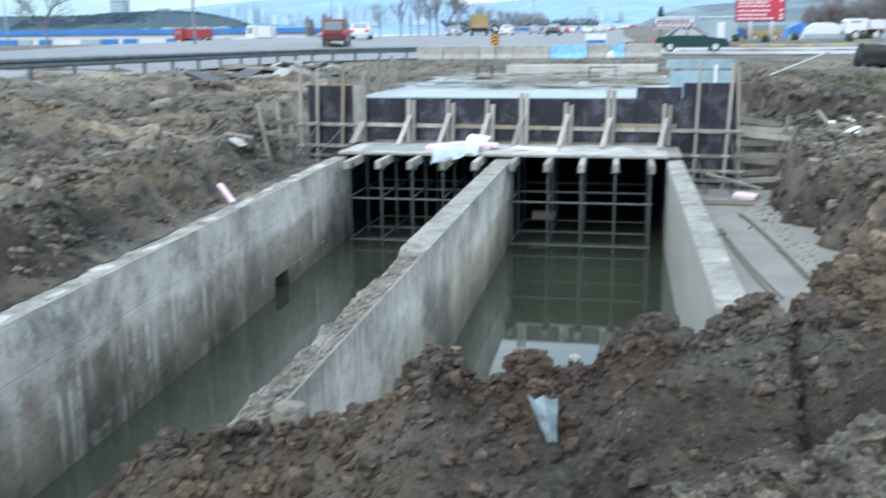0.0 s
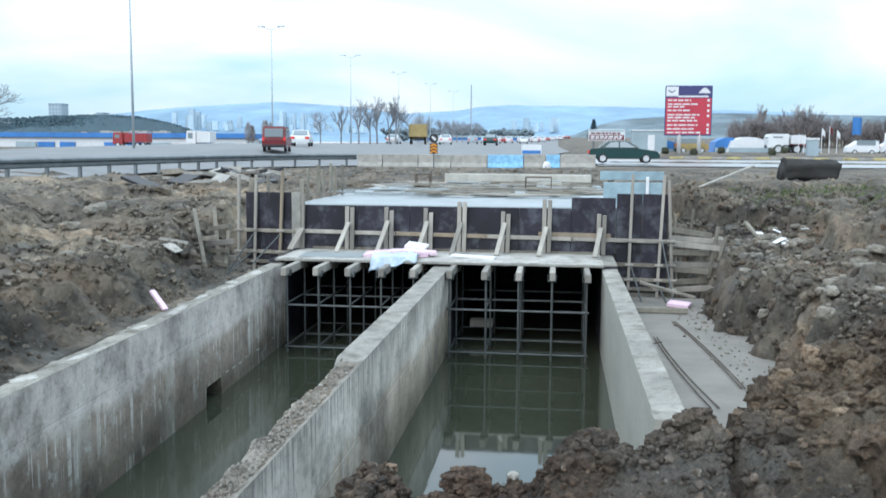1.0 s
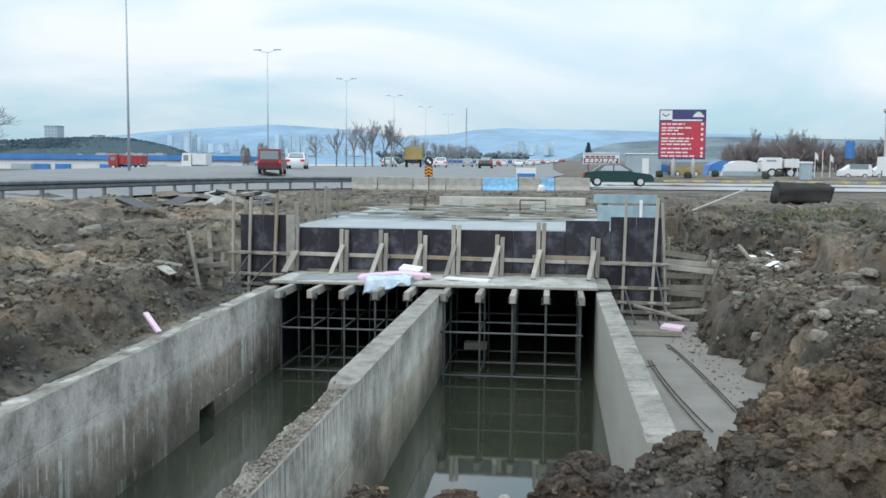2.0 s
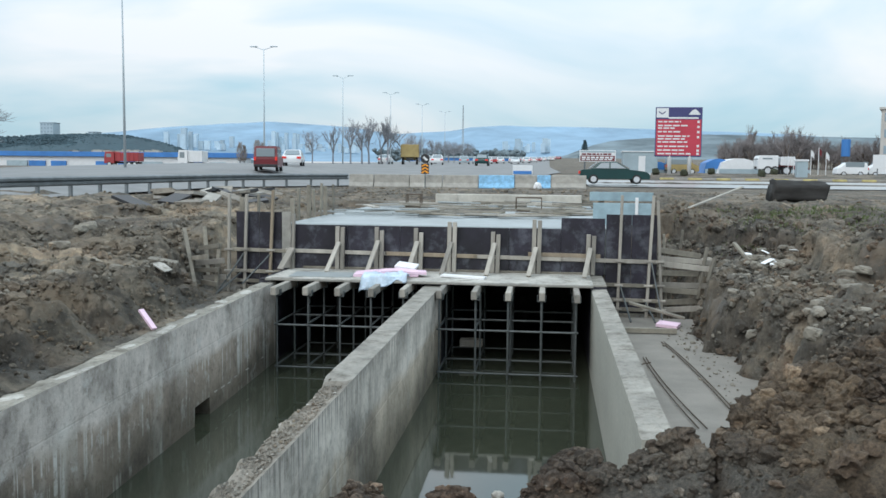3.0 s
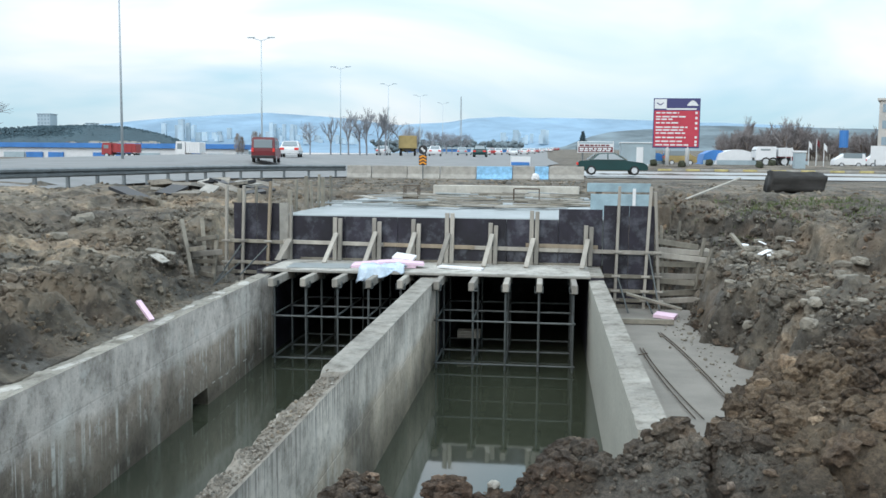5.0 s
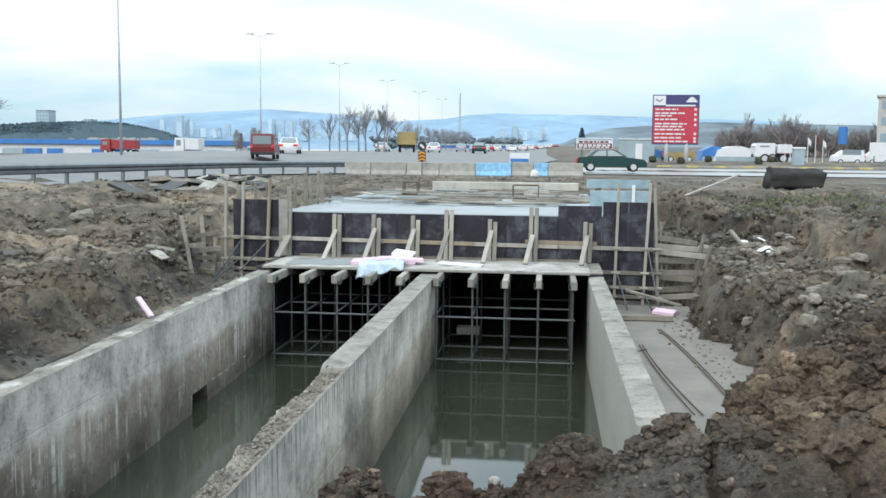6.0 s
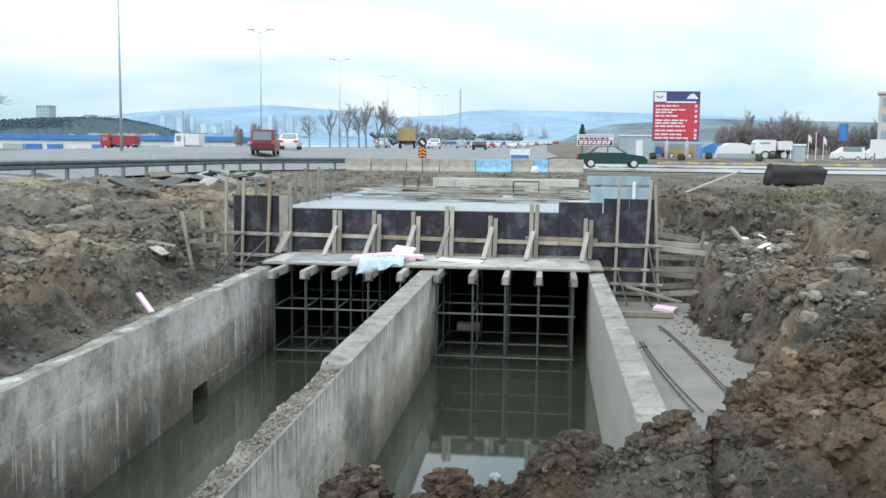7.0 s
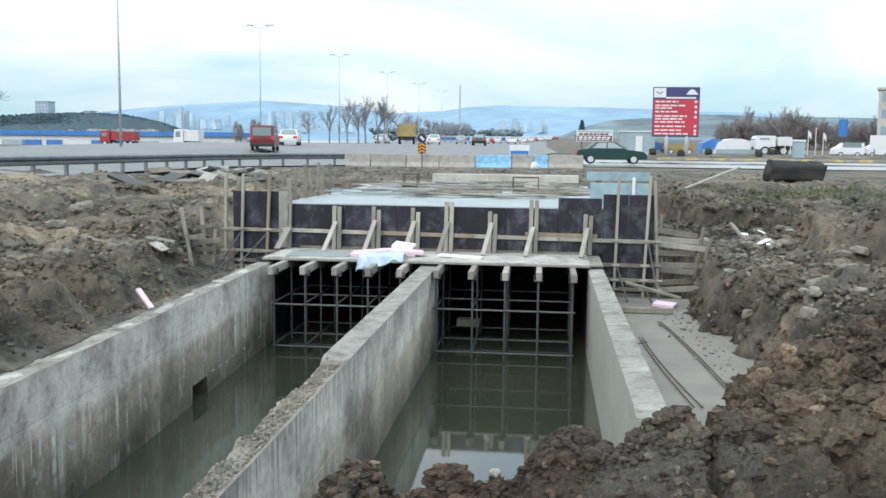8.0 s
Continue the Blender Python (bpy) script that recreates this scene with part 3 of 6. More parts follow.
while len(spots) < 18200:
    x, y = 1.3 + 2.6 * rng.random() ** 1.2, rng.uniform(-13.95, -10.6)
    if y < -13.6 and rng.random() < 0.8:
        continue
    s = min(0.085, 0.012 + rng.expovariate(1 / 0.021))
    spots.append((x, y, ground_z(x, y) + s * 0.25, s))
while len(spots) < 21500:
    x, y = rng.uniform(0.5, 2.6), rng.gauss(-15.25, 0.22)
    s = min(0.05, 0.006 + rng.expovariate(1 / 0.011))
    spots.append((x, y, ground_z(x, y) + s * 0.3, s))
near_pile = [p for p in spots if p[1] < -14.55]
scatter("soil_clods", "dry grey crumbs and clods on the near pile", near_pile, mat_pile, 13)
scatter("soil_clods", "loose brown clay clods heaped across the channel", [p for p in spots if p[1] >= -14.55], mat_clod, 3)
grit = []
while len(grit) < 14000:
    x = rng.uniform(-3.2, 4.4)
    y = ridge_y(x) + rng.gauss(0.05, 0.34) if rng.random() < 0.6 else rng.uniform(-14.3, -10.8)
    if noise.noise(Vector((x * 2.2, y * 2.2, 3.0))) < rng.gauss(-0.05, 0.15) or (x < 1.5 and y > -12.4) or (y < ridge_y(x) - 0.3 and rng.random() < 0.8):
        continue
    s = min(0.022, 0.004 + rng.expovariate(1 / 0.005))
    grit.append((x, y, ground_z(x, y) + s * 0.3 + rng.uniform(0, 0.03), s))
scatter("soil_clods", "fine brown crumbs between the clods", grit, mat_clod, 17, SMALL)
crumbs = []
while len(crumbs) < 1500:
    x, y = rng.uniform(0.5, 3.0), rng.uniform(-14.9, -13.5)
    s = min(0.03, 0.005 + rng.expovariate(1 / 0.006))
    crumbs.append((x, y, ground_z(x, y) + s * 0.25, s))
scatter("soil_clods", "dark damp clay crumbs on the cut face of the heap", crumbs, mat_clay_crumb, 9)

spots = []
east = []
while len(spots) + len(east) < 6400:
    y = rng.uniform(-11.5, 9)
    if rng.random() < 0.72:
        x = lerp(y, TOE) + abs(rng.gauss(0, 1.9))
    else:
        x = wall_x(y) - 0.6 - abs(rng.gauss(0, 2.6))
    if 1.6 < x < lerp(y, TOE) - 0.05:
        continue
    if noise.noise(Vector((x * 0.9, y * 0.9, 5.0))) + 0.5 * noise.noise(Vector((x * 2.5, y * 2.5, 1.0))) < rng.gauss(0.05, 0.16):
        continue
    s = min(0.13, 0.010 + rng.expovariate(1 / 0.016))
    (east if x > 0 else spots).append((x, y, ground_z(x, y) - s * 0.1, s if x > 0 else s * 0.75))
west_count = len(spots)
while len(spots) < west_count + 700:
    y = rng.uniform(-10.5, 1.0)
    x = wall_x(y) - 0.42 - abs(rng.gauss(0, 0.42)) - min(1.65, 0.37 * max(0.0, y + 2.7))
    s = min(0.07, 0.008 + rng.expovariate(1 / 0.012))
    spots.append((x, y, ground_z(x, y) + s * 0.2, s))
scatter("bank_rubble", "small clods and stones strewn over the east bank", east, mat_clod, 4, SMALL)
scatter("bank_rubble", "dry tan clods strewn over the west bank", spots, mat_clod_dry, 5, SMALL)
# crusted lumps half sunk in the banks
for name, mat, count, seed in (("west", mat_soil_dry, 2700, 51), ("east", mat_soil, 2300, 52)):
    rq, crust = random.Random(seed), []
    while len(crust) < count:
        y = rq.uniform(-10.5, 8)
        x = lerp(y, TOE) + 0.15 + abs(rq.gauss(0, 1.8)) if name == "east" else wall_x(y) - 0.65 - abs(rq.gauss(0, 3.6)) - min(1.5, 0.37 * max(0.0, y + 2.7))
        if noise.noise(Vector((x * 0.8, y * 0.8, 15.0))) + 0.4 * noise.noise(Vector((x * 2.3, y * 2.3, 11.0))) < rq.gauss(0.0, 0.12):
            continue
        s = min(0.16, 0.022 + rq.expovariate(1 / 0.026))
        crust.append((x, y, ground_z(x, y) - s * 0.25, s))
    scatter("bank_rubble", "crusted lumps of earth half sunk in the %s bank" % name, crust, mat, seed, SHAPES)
spots = []
while len(spots) < 170:
    y = rng.uniform(-7.5, 1.0)
    x = lerp(y, TOE) + rng.gauss(-0.12, 0.22)
    s = min(0.06, 0.008 + rng.expovariate(1 / 0.012))
    if x > 2.0:
        spots.append((x, y, max(-0.775, ground_z(x, y)) + s * 0.2, s))
while len(spots) < 2900:
    y = rng.uniform(-10, 6)
    x = lerp(y, TOE) + abs(rng.gauss(0.1, 2.0)) if rng.random() < 0.7 else -5.7 - abs(rng.gauss(0, 2.6))
    if noise.noise(Vector((x * 0.8, y * 0.8, 25.0))) < rng.gauss(0.05, 0.12):
        continue
    s = min(0.10, 0.010 + rng.expovariate(1 / 0.014))
    spots.append((x, y, ground_z(x, y) + s * 0.25, s))
scatter("pale_stones", "pale grey stones scattered on the earth banks", spots, mat_stone, 6, SMALL)

spots = []
while len(spots) < 3000:
    x, y = (rng.uniform(-16, -5.6), rng.uniform(7, 30)) if rng.random() < 0.6 else (rng.uniform(2.3, 14), rng.uniform(4, 30))
    s = min(0.22, 0.02 + rng.expovariate(1 / 0.035))
    spots.append((x, y, ground_z(x, y) + s * 0.15, s))
while len(spots) < 3700:
    x, y = rng.uniform(-11, 3), rng.uniform(15, 35)
    s = min(0.25, 0.03 + rng.expovariate(1 / 0.05))
    spots.append((x, y, ground_z(x, y) + s * 0.15, s))
scatter("spoil_rubble", "dark clods and broken stones on the level ground", [(x, y, z - 0.25 * s, 0.75 * s) for x, y, z, s in spots], mat_clod_dry, 14, SMALL)


# ---------------------------------------------------------------- channel walls
def wall(name, label, face_east, face_west, y0, y1, top, ragged, bottom=-2.3, skip=None, cap=None, face=None, joint=-0.78):
    """A cast wall along the channel. face_*: x of its faces at y; ragged(y): how broken its top is."""
    n = round((y1 - y0) / 0.07)
    ys = [y0 + (y1 - y0) * i / n for i in range(n + 1)]
    K, g = 17, 0.0015 if face else 0.004
    verts, faces = [], []
    for y in ys:
        e, w, r = face_east(y), face_west(y), ragged(y)
        low = bottom
        if skip and skip[0] < y < skip[1]:
            low = skip[2]
        row = []
        for z, dx in ((low, 0), (joint - 0.02, 0), (joint - 0.01, g), (joint, g), (joint + 0.015, -g), (top - 0.16, 0)):
            row.append((e - dx, y, max(z, low)))
        for k in range(K):
            u = k / (K - 1)
            x = e + (w - e) * u
            wob = noise.noise(Vector((x * 7, y * 5, 3.3))) * 0.05 + noise.noise(Vector((x * 16, y * 14, 1.3))) * 0.035
            worn = smooth((u - 0.05) / 0.18)
            wob += 0.35 * r * (0.05 * noise.noise(Vector((x * 30, y * 28, 6.0))) + 0.25 * abs(noise.noise(Vector((x * 4, y * 2.2, 9.0)))))
            edge = (0.5 + 0.5 * noise.noise(Vector((0, y * 1.3, 8.0 + u)))) * 0.11 * max(0.0, u - 0.45)
            z = top - 0.006 * abs(noise.noise(Vector((x * 3, y * 3, 0)))) - r * worn * (0.02 + 0.8 * wob + edge * 1.6)
            ex = 0.004 * noise.noise(Vector((y * 3, u, 0))) if k in (0, K - 1) else 0
            if k == K - 1:
                z -= 0.06 * r * abs(noise.noise(Vector((0, y * 2.1, 2))))
                ex += 0.085 * r * r * (0.4 + noise.noise(Vector((4, y * 2.4, 2))) + 0.5 * noise.noise(Vector((7, y * 9, 2))))
            row.append((x + ex, y, z))
        for z in (top - 0.16 - 0.1 * r, (low + top) / 2, low):
            row.append((w, y, max(z, low)))
        verts += row
        m = len(row)
    for j in range(len(ys) - 1):
        for i in range(m):
            a, b = j * m + i, j * m + (i + 1) % m
            faces.append((a, b, b + m, a + m))
    faces.append(tuple(range(m)))
    faces.append(tuple(range((len(ys) - 1) * m, len(ys) * m))[::-1])
    ob = raw(name, verts, faces, face or mat_concrete)
    ob.data.materials.append(cap or mat_concrete_top)
    ob.data.materials.append(mat_broken)
    for p in ob.data.polygons:
        if p.normal.z > 0.55 or p.normal.z < -0.55:
            p.material_index = 2 if ragged(p.center.y) > 0.5 else 1
    return tagged(ob, label, "wall", kind="structure")


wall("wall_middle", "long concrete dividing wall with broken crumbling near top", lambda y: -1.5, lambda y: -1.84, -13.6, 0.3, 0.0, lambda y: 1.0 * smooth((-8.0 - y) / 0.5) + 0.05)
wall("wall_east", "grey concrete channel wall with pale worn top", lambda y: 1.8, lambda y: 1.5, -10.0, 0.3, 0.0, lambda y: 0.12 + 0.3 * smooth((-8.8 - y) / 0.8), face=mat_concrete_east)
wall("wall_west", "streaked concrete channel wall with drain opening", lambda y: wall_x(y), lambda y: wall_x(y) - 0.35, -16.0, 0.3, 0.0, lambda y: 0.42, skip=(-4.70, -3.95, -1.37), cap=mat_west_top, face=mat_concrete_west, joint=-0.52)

# crumbled concrete lying on the broken stretch of the dividing wall
tops = {}
for v in bpy.data.objects["wall_middle"].data.vertices:
    if v.co.z > -0.2:
        tops.setdefault((round(v.co.x / 0.04), round(v.co.y / 0.08)), []).append(v.co.z)
grit = []
while len(grit) < 7500:
    x, y = rng.uniform(-1.80, -1.53), rng.uniform(-13.55, -8.15)
    z = tops.get((round(x / 0.04), round(y / 0.08)))
    s = min(0.026, 0.003 + rng.expovariate(1 / 0.0045))
    if z and rng.random() < smooth((-8.1 - y) / 0.6) * smooth((-1.50 - x) / 0.1) * (0.45 + 0.9 * noise.noise(Vector((x * 4, y * 1.8, 0)))):
        grit.append((x, y, max(z) - s * 0.25, s))
scatter("wall_rubble", "crumbled concrete and grit along the broken wall top", [g for k, g in enumerate(grit) if k % 3], mat_broken, 12, SMALL)
scatter("wall_rubble", "earth crumbs lying on the broken wall top", grit[::3], mat_soil_dry, 16, SMALL)
scatter("wall_rubble", "pale chips on the broken wall top", grit[::25], mat_mortar, 18, SMALL)

bm = bmesh.new()
for lo, hi in (((-9.9, -4.8, -2.0), (-5.05, -4.68, -1.3)), ((-9.9, -3.97, -2.0), (-5.05, -3.85, -1.3)), ((-9.9, -4.68, -1.36), (-5.05, -3.97, -1.3)), ((-10.0, -4.8, -2.0), (-9.9, -3.85, -1.3))):
    box(bm, lo, hi)
# near-black colour puts the shade inside the drain into its lining
tagged(part("drain_pipe", bm, mat_ply), "square drain behind the wall opening, darkened for its shade", "drain", kind="structure")

bm = bmesh.new()
box(bm, (-5.0, -17, -2.35), (1.6, 15, -2.25))
tagged(part("floor", bm, mat_concrete_top), "submerged concrete channel bed", "floor", kind="structure")
bm = bmesh.new()
bmesh.ops.create_grid(bm, x_segments=1, y_segments=1, size=1, matrix=Matrix.Translation((-1.75, -1.0, WATER)) @ Matrix.Diagonal((3.5, 16.5, 1, 1)))
tagged(part("water", bm, mat_water), "still murky green-brown water reflecting the formwork", "water", kind="structure")

# concrete apron outside the east wall
ay = [-9 + 0.25 * i for i in range(44)]
av, af = [], []
for y in ay:
    for k in range(7):
        x = 1.802 + (4.2 - 1.802) * k / 6
        av.append((x, y, -0.78 + 0.012 * noise.noise(Vector((x * 2, y * 2, 0)))))
for j in range(len(ay) - 1):
    for k in range(6):
        a = j * 7 + k
        af.append((a, a + 1, a + 8, a + 7))
tagged(raw("pavement", av, af, mat_apron, True), "pale dusty concrete apron slab beside the channel", "pavement", kind="structure")

# culvert box behind the portal
bm = bmesh.new()
box(bm, (-5.25, 2.05, 0.1), (2.05, 14.3, 1.10), None, 0.02)
deck = tagged(part("deck", bm, mat_deck), "wet pale concrete deck slab of the culvert", "slab", kind="structure")
# end face in near-black, the barrels' shade put into its colour
bm = bmesh.new()
box(bm, (-5.28, 14.35, -2.3), (1.8, 14.55, 0.1))
tagged(part("wall_back", bm, mat_ply), "closed end of the culvert barrels, colour darkened for shade", "wall", kind="structure")
bm = bmesh.new()
box(bm, (-5.3, 2.0, 0.052), (1.82, 14.5, 0.098))
tagged(part("ceiling", bm, mat_ply), "plywood soffit sheeting over the culvert barrels", "ceiling", kind="structure")
bm = box(bmesh.new(), (-5.1, 0.05, 0.048), (1.53, 2.0, 0.09), None, 0.006)
tagged(part("ceiling_front", bm, mat_ply_grey), "grey plywood sheet over the front joists", "ceiling", kind="structure")
bm = box(bmesh.new(), (-5.08, 0.07, 0.09), (1.53, 1.94, 0.104), None, 0.003)
tagged(part("ledge", bm, mat_ledge), "pale cement-stained ledge in front of the formwork", "ledge", kind="structure")
# inner walls in dark ply, which also paints in the barrels' shade
for n, (a, c) in enumerate(((-5.3, -4.96), (-1.84, -1.5), (1.5, 1.8))):
    bm = box(bmesh.new(), (a, 0.3, -2.3), (c, 14.35, 0.046))
    tagged(part("wall_inner_%d" % (n + 1), bm, mat_ply), "ply-lined wall inside the culvert, darkened for the shade there", "wall", kind="structure")
bm = box(bmesh.new(), (1.505, 0.31, 0.0), (1.80, 1.96, 0.085), None, 0.008)
tagged(part("wall_cap", bm, mat_concrete_top), "pale worn top of the east culvert wall", "wall", kind="structure")
bm = bmesh.new()
box(bm, (-3.4, 14.6, 0.6), (1.75, 14.85, 1.46), None, 0.02)
for k in range(9):
    box(bm, (-3.3 + 0.62 * k, 14.565, 0.62), (-3.24 + 0.62 * k, 14.61, 1.45))
tagged(part("end_wall", bm, mat_endwall), "low pale concrete upstand across the deck's far end", "wall", kind="structure")


# ---------------------------------------------------------------- falsework in the barrels
def shoring(xs, y_rows, label):
    base = thing("shoring_frame", label, "scaffold", (0, 0, 0), "shoring frames in the culvert")
    for y in y_rows:
        for x in xs:
            part("post", tube(bmesh.new(), (x, y, -2.25), (x, y, -0.12), 0.021), mat_steel, base)
            bm = bmesh.new()
            box(bm, (x - 0.075, y - 0.06, -0.135), (x + 0.075, y + 0.06, -0.12))
            box(bm, (x - 0.085, y - 0.06, -0.135), (x - 0.073, y + 0.06, -0.02))
            box(bm, (x + 0.073, y - 0.06, -0.135), (x + 0.085, y + 0.06, -0.02))
            part("fork_head", bm, mat_steel, base)
        for z in (-0.72, -1.55):
            part("ledger", tube(bmesh.new(), (xs[0] - 0.05, y, z), (xs[-1] + 0.05, y, z), 0.020), mat_steel, base)
    for x in xs:
        for z in (-0.69, -1.52):
            part("transom", tube(bmesh.new(), (x, y_rows[0] - 0.05, z), (x, y_rows[-1] + 0.05, z), 0.02), mat_steel, base)
    return base


RIGHT_X, LEFT_X = (-1.42, -0.72, -0.10, 0.53, 1.18), (-4.62, -3.99, -3.36, -2.75, -2.12)
shoring(RIGHT_X, (-0.72, 0.55, 1.8), "grid of grey steel shoring tubes standing in the water")
shoring(LEFT_X, (-0.72, 0.55, 1.8), "grid of grey steel shoring tubes beside the west wall")
for x in RIGHT_X + LEFT_X:
    rr = random.Random(int(x * 100))
    bm = beam(bmesh.new(), (x + rr.uniform(-0.03, 0.03), -0.88 + rr.uniform(-0.12, 0.08), -0.035), (x, 4.0, -0.035), 0.11, 0.165, 0.012)
    tagged(part("timber_joist", bm, mat_timber), "pale sawn timber joist resting in steel fork heads", "beam", "soffit joists")
bm = bmesh.new()
for k in range(3):
    box(bm, (-1.2 + 0.0 * k, 1.2, -1.42 + 0.05 * k), (-0.72, 1.5, -1.375 + 0.05 * k), None, 0.006)
tagged(part("plank_stack", bm, mat_timber), "short pale planks lying on the shoring ledgers", "planks")


# ---------------------------------------------------------------- headwall formwork
FY = 1.95
form = thing("wall_formwork", "dark plywood headwall formwork braced with pale timber", "formwork")
seams = [-5.05, -3.80, -2.62, -1.42, -0.22, 0.90, 1.84]
for k, (a, b) in enumerate(zip(seams, seams[1:])):
    top = 1.08 if b < 1 else 1.32
    part("panel", box(bmesh.new(), (a + 0.004, FY, 0.46), (b - 0.004, FY + 0.021, top), None, 0.003), mat_ply, form)
    part("panel", box(bmesh.new(), (a + 0.006, FY + 0.003, 0.105), (b - 0.006, FY + 0.022, 0.455), None, 0.003), mat_ply, form)
for a, b, z in ((-5.2, -2.9, 0.50), (-2.95, -0.9, 0.475), (-1.0, 1.0, 0.45), (0.2, 1.75, 0.525), (0.9, 3.05, 0.43)):
    part("waler", beam(bmesh.new(), (a, FY - 0.03, z), (b, FY - 0.03, z - 0.012 * (b - a)), 0.05, 0.085), mat_timber_brown if a in (-2.95, 0.2) else mat_timber, form)
part("sole_plate", beam(bmesh.new(), (-4.8, FY - 0.04, 0.13), (1.5, FY - 0.04, 0.12), 0.05, 0.06), mat_timber_old, form)
for x, top in ((-3.96, 1.06), (-3.08, 1.06), (-2.21, 1.05), (-1.47, 1.20), (-0.52, 1.00), (0.37, 1.28), (1.53, 0.98)):
    rr = random.Random(int(x * 77))
    part("stud", beam(bmesh.new(), (x - 0.05, FY - 0.1, 0.105), (x - 0.04, FY - 0.1, top), 0.075, 0.09), mat_timber, form)
    part("stud", beam(bmesh.new(), (x + 0.06, FY - 0.1, 0.105), (x + 0.075, FY - 0.1, top - rr.uniform(0.0, 0.12)), 0.07, 0.09), mat_timber, form)
    part("raking_prop", beam(bmesh.new(), (x - 0.02 - 0.12, FY - 0.75, 0.12), (x, FY - 0.16, 0.72 + rr.uniform(-0.05, 0.05)), 0.10, 0.045), mat_timber, form)
part("stud", beam(bmesh.new(), (-5.02, FY - 0.08, 0.1), (-5.0, FY - 0.08, 1.32), 0.10, 0.06), mat_timber, form)
part("raking_prop", beam(bmesh.new(), (-5.2, FY - 0.5, 0.12), (-5.03, FY - 0.12, 0.56), 0.16, 0.04), mat_timber, form)


def wing(label, x0, x1, low, top, posts, ties, braces):
    w = thing("wing_formwork", label, "formwork", group="wing formwork at the culvert sides")
    mid = (x0 + x1) / 2
    for a, b in ((x0, mid), (mid, x1)):
        for c, d in ((low, 0.45), (0.455, top)):
            part("panel", box(bmesh.new(), (a + 0.004, FY + 0.03, c), (b - 0.004, FY + 0.051, d), None, 0.003), mat_ply, w)
    for xa, za, xb, zb, wd in posts:
        part("post", beam(bmesh.new(), (xa, FY - 0.06, za), (xb, FY - 0.06, zb), wd, 0.06), mat_timber_brown if x1 < 0 and posts.index((xa, za, xb, zb, wd)) == 1 else mat_timber, w)
        for z in ties:
            if za < z < zb:
                x = xa + (xb - xa) * (z - za) / (zb - za)
                part("clamp", box(bmesh.new(), (x - 0.09, FY - 0.13, z - 0.02), (x + 0.09, FY - 0.085, z + 0.025), None, 0.005), mat_timber, w)
    for z in ties:
        part("waler", beam(bmesh.new(), (x0 - 0.1, FY - 0.01, z), (x1 + 0.15, FY - 0.01, z - 0.02), 0.05, 0.08), mat_timber_old, w)
    for a, b in braces:
        part("steel_prop", tube(bmesh.new(), a, b, 0.018), mat_steel, w)
    return w


wing("dark plywood wing formwork with tall pale timber posts", 1.86, 2.95, -0.72, 1.41,
     ((2.13, -0.9, 2.18, 1.83, 0.085), (2.74, -0.9, 2.84, 1.83, 0.09), (3.08, -0.9, 2.93, 1.72, 0.075)), (0.42, -0.10, -0.42, -0.62),
     (((3.02, 1.2, -0.77), (2.82, FY - 0.1, 0.42)), ((2.36, 1.1, -0.77), (2.18, FY - 0.1, -0.1)), ((2.86, 1.1, -0.77), (2.72, FY - 0.1, -0.45))))
wing("dark plywood wing formwork above the west wall", -6.36, -5.3, -0.3, 1.35,
     ((-6.15, -0.5, -6.08, 1.74, 0.075), (-5.56, -0.2, -5.47, 1.84, 0.085), (-6.52, -0.6, -6.48, 1.74, 0.08)), (0.50, 0.02, -0.2),
     (((-6.6, 1.3, -0.45), (-6.15, FY - 0.1, 0.42)), ((-6.0, 1.3, -0.2), (-5.55, FY - 0.1, 0.40)), ((-6.5, 1.0, -0.4), (-6.2, FY - 0.1, 0.0))))
bm = box(bmesh.new(), (-5.29, FY - 0.02, 0.1), (-5.08, FY, 1.36), None, 0.004)
tagged(part("loose_board", bm, mat_ply_grey), "grey weathered board standing beside the formwork", "board")

# stakes along the deck's west edge
for k, (x, y, h, lean) in enumerate(((-6.33, 2.3, 1.66, 0.0), (-6.02, 2.5, 1.72, 0.02), (-5.35, 3.0, 1.62, 0.0), (-5.32, 3.35, 1.86, 0.03), (-5.27, 4.2, 1.92, 0.0), (-5.25, 4.7, 1.80, -0.04), (-5.22, 5.1, 1.95, 0.05), (-5.2, 5.6, 1.86, 0.0), (-5.15, 6.2, 1.9, 0.02))):
    bm = beam(bmesh.new(), (x, y, 0.3), (x + lean, y, h), 0.10, 0.05)
    tagged(part("timber_stake", bm, mat_timber_old), "rough timber stake driven in beside the deck", "stake", "stakes along the deck edge")

# torn pale tape along the west wall above the water
for k in (0, 1, 2, 3, 5, 8):
    y = -3.75 + 0.36 * k
    bm = box(bmesh.new(), (wall_x(y) + 0.002, y, -1.36 - 0.012 * (k % 3)), (wall_x(y) + 0.010, y + 0.13 + 0.04 * (k % 2), -1.338 - 0.012 * (k % 3)), None, 0.002)
    tagged(part("tape_strip", bm, mat_ledge), "torn white strip stuck on the west wall", "tape", "white strips on the wall")


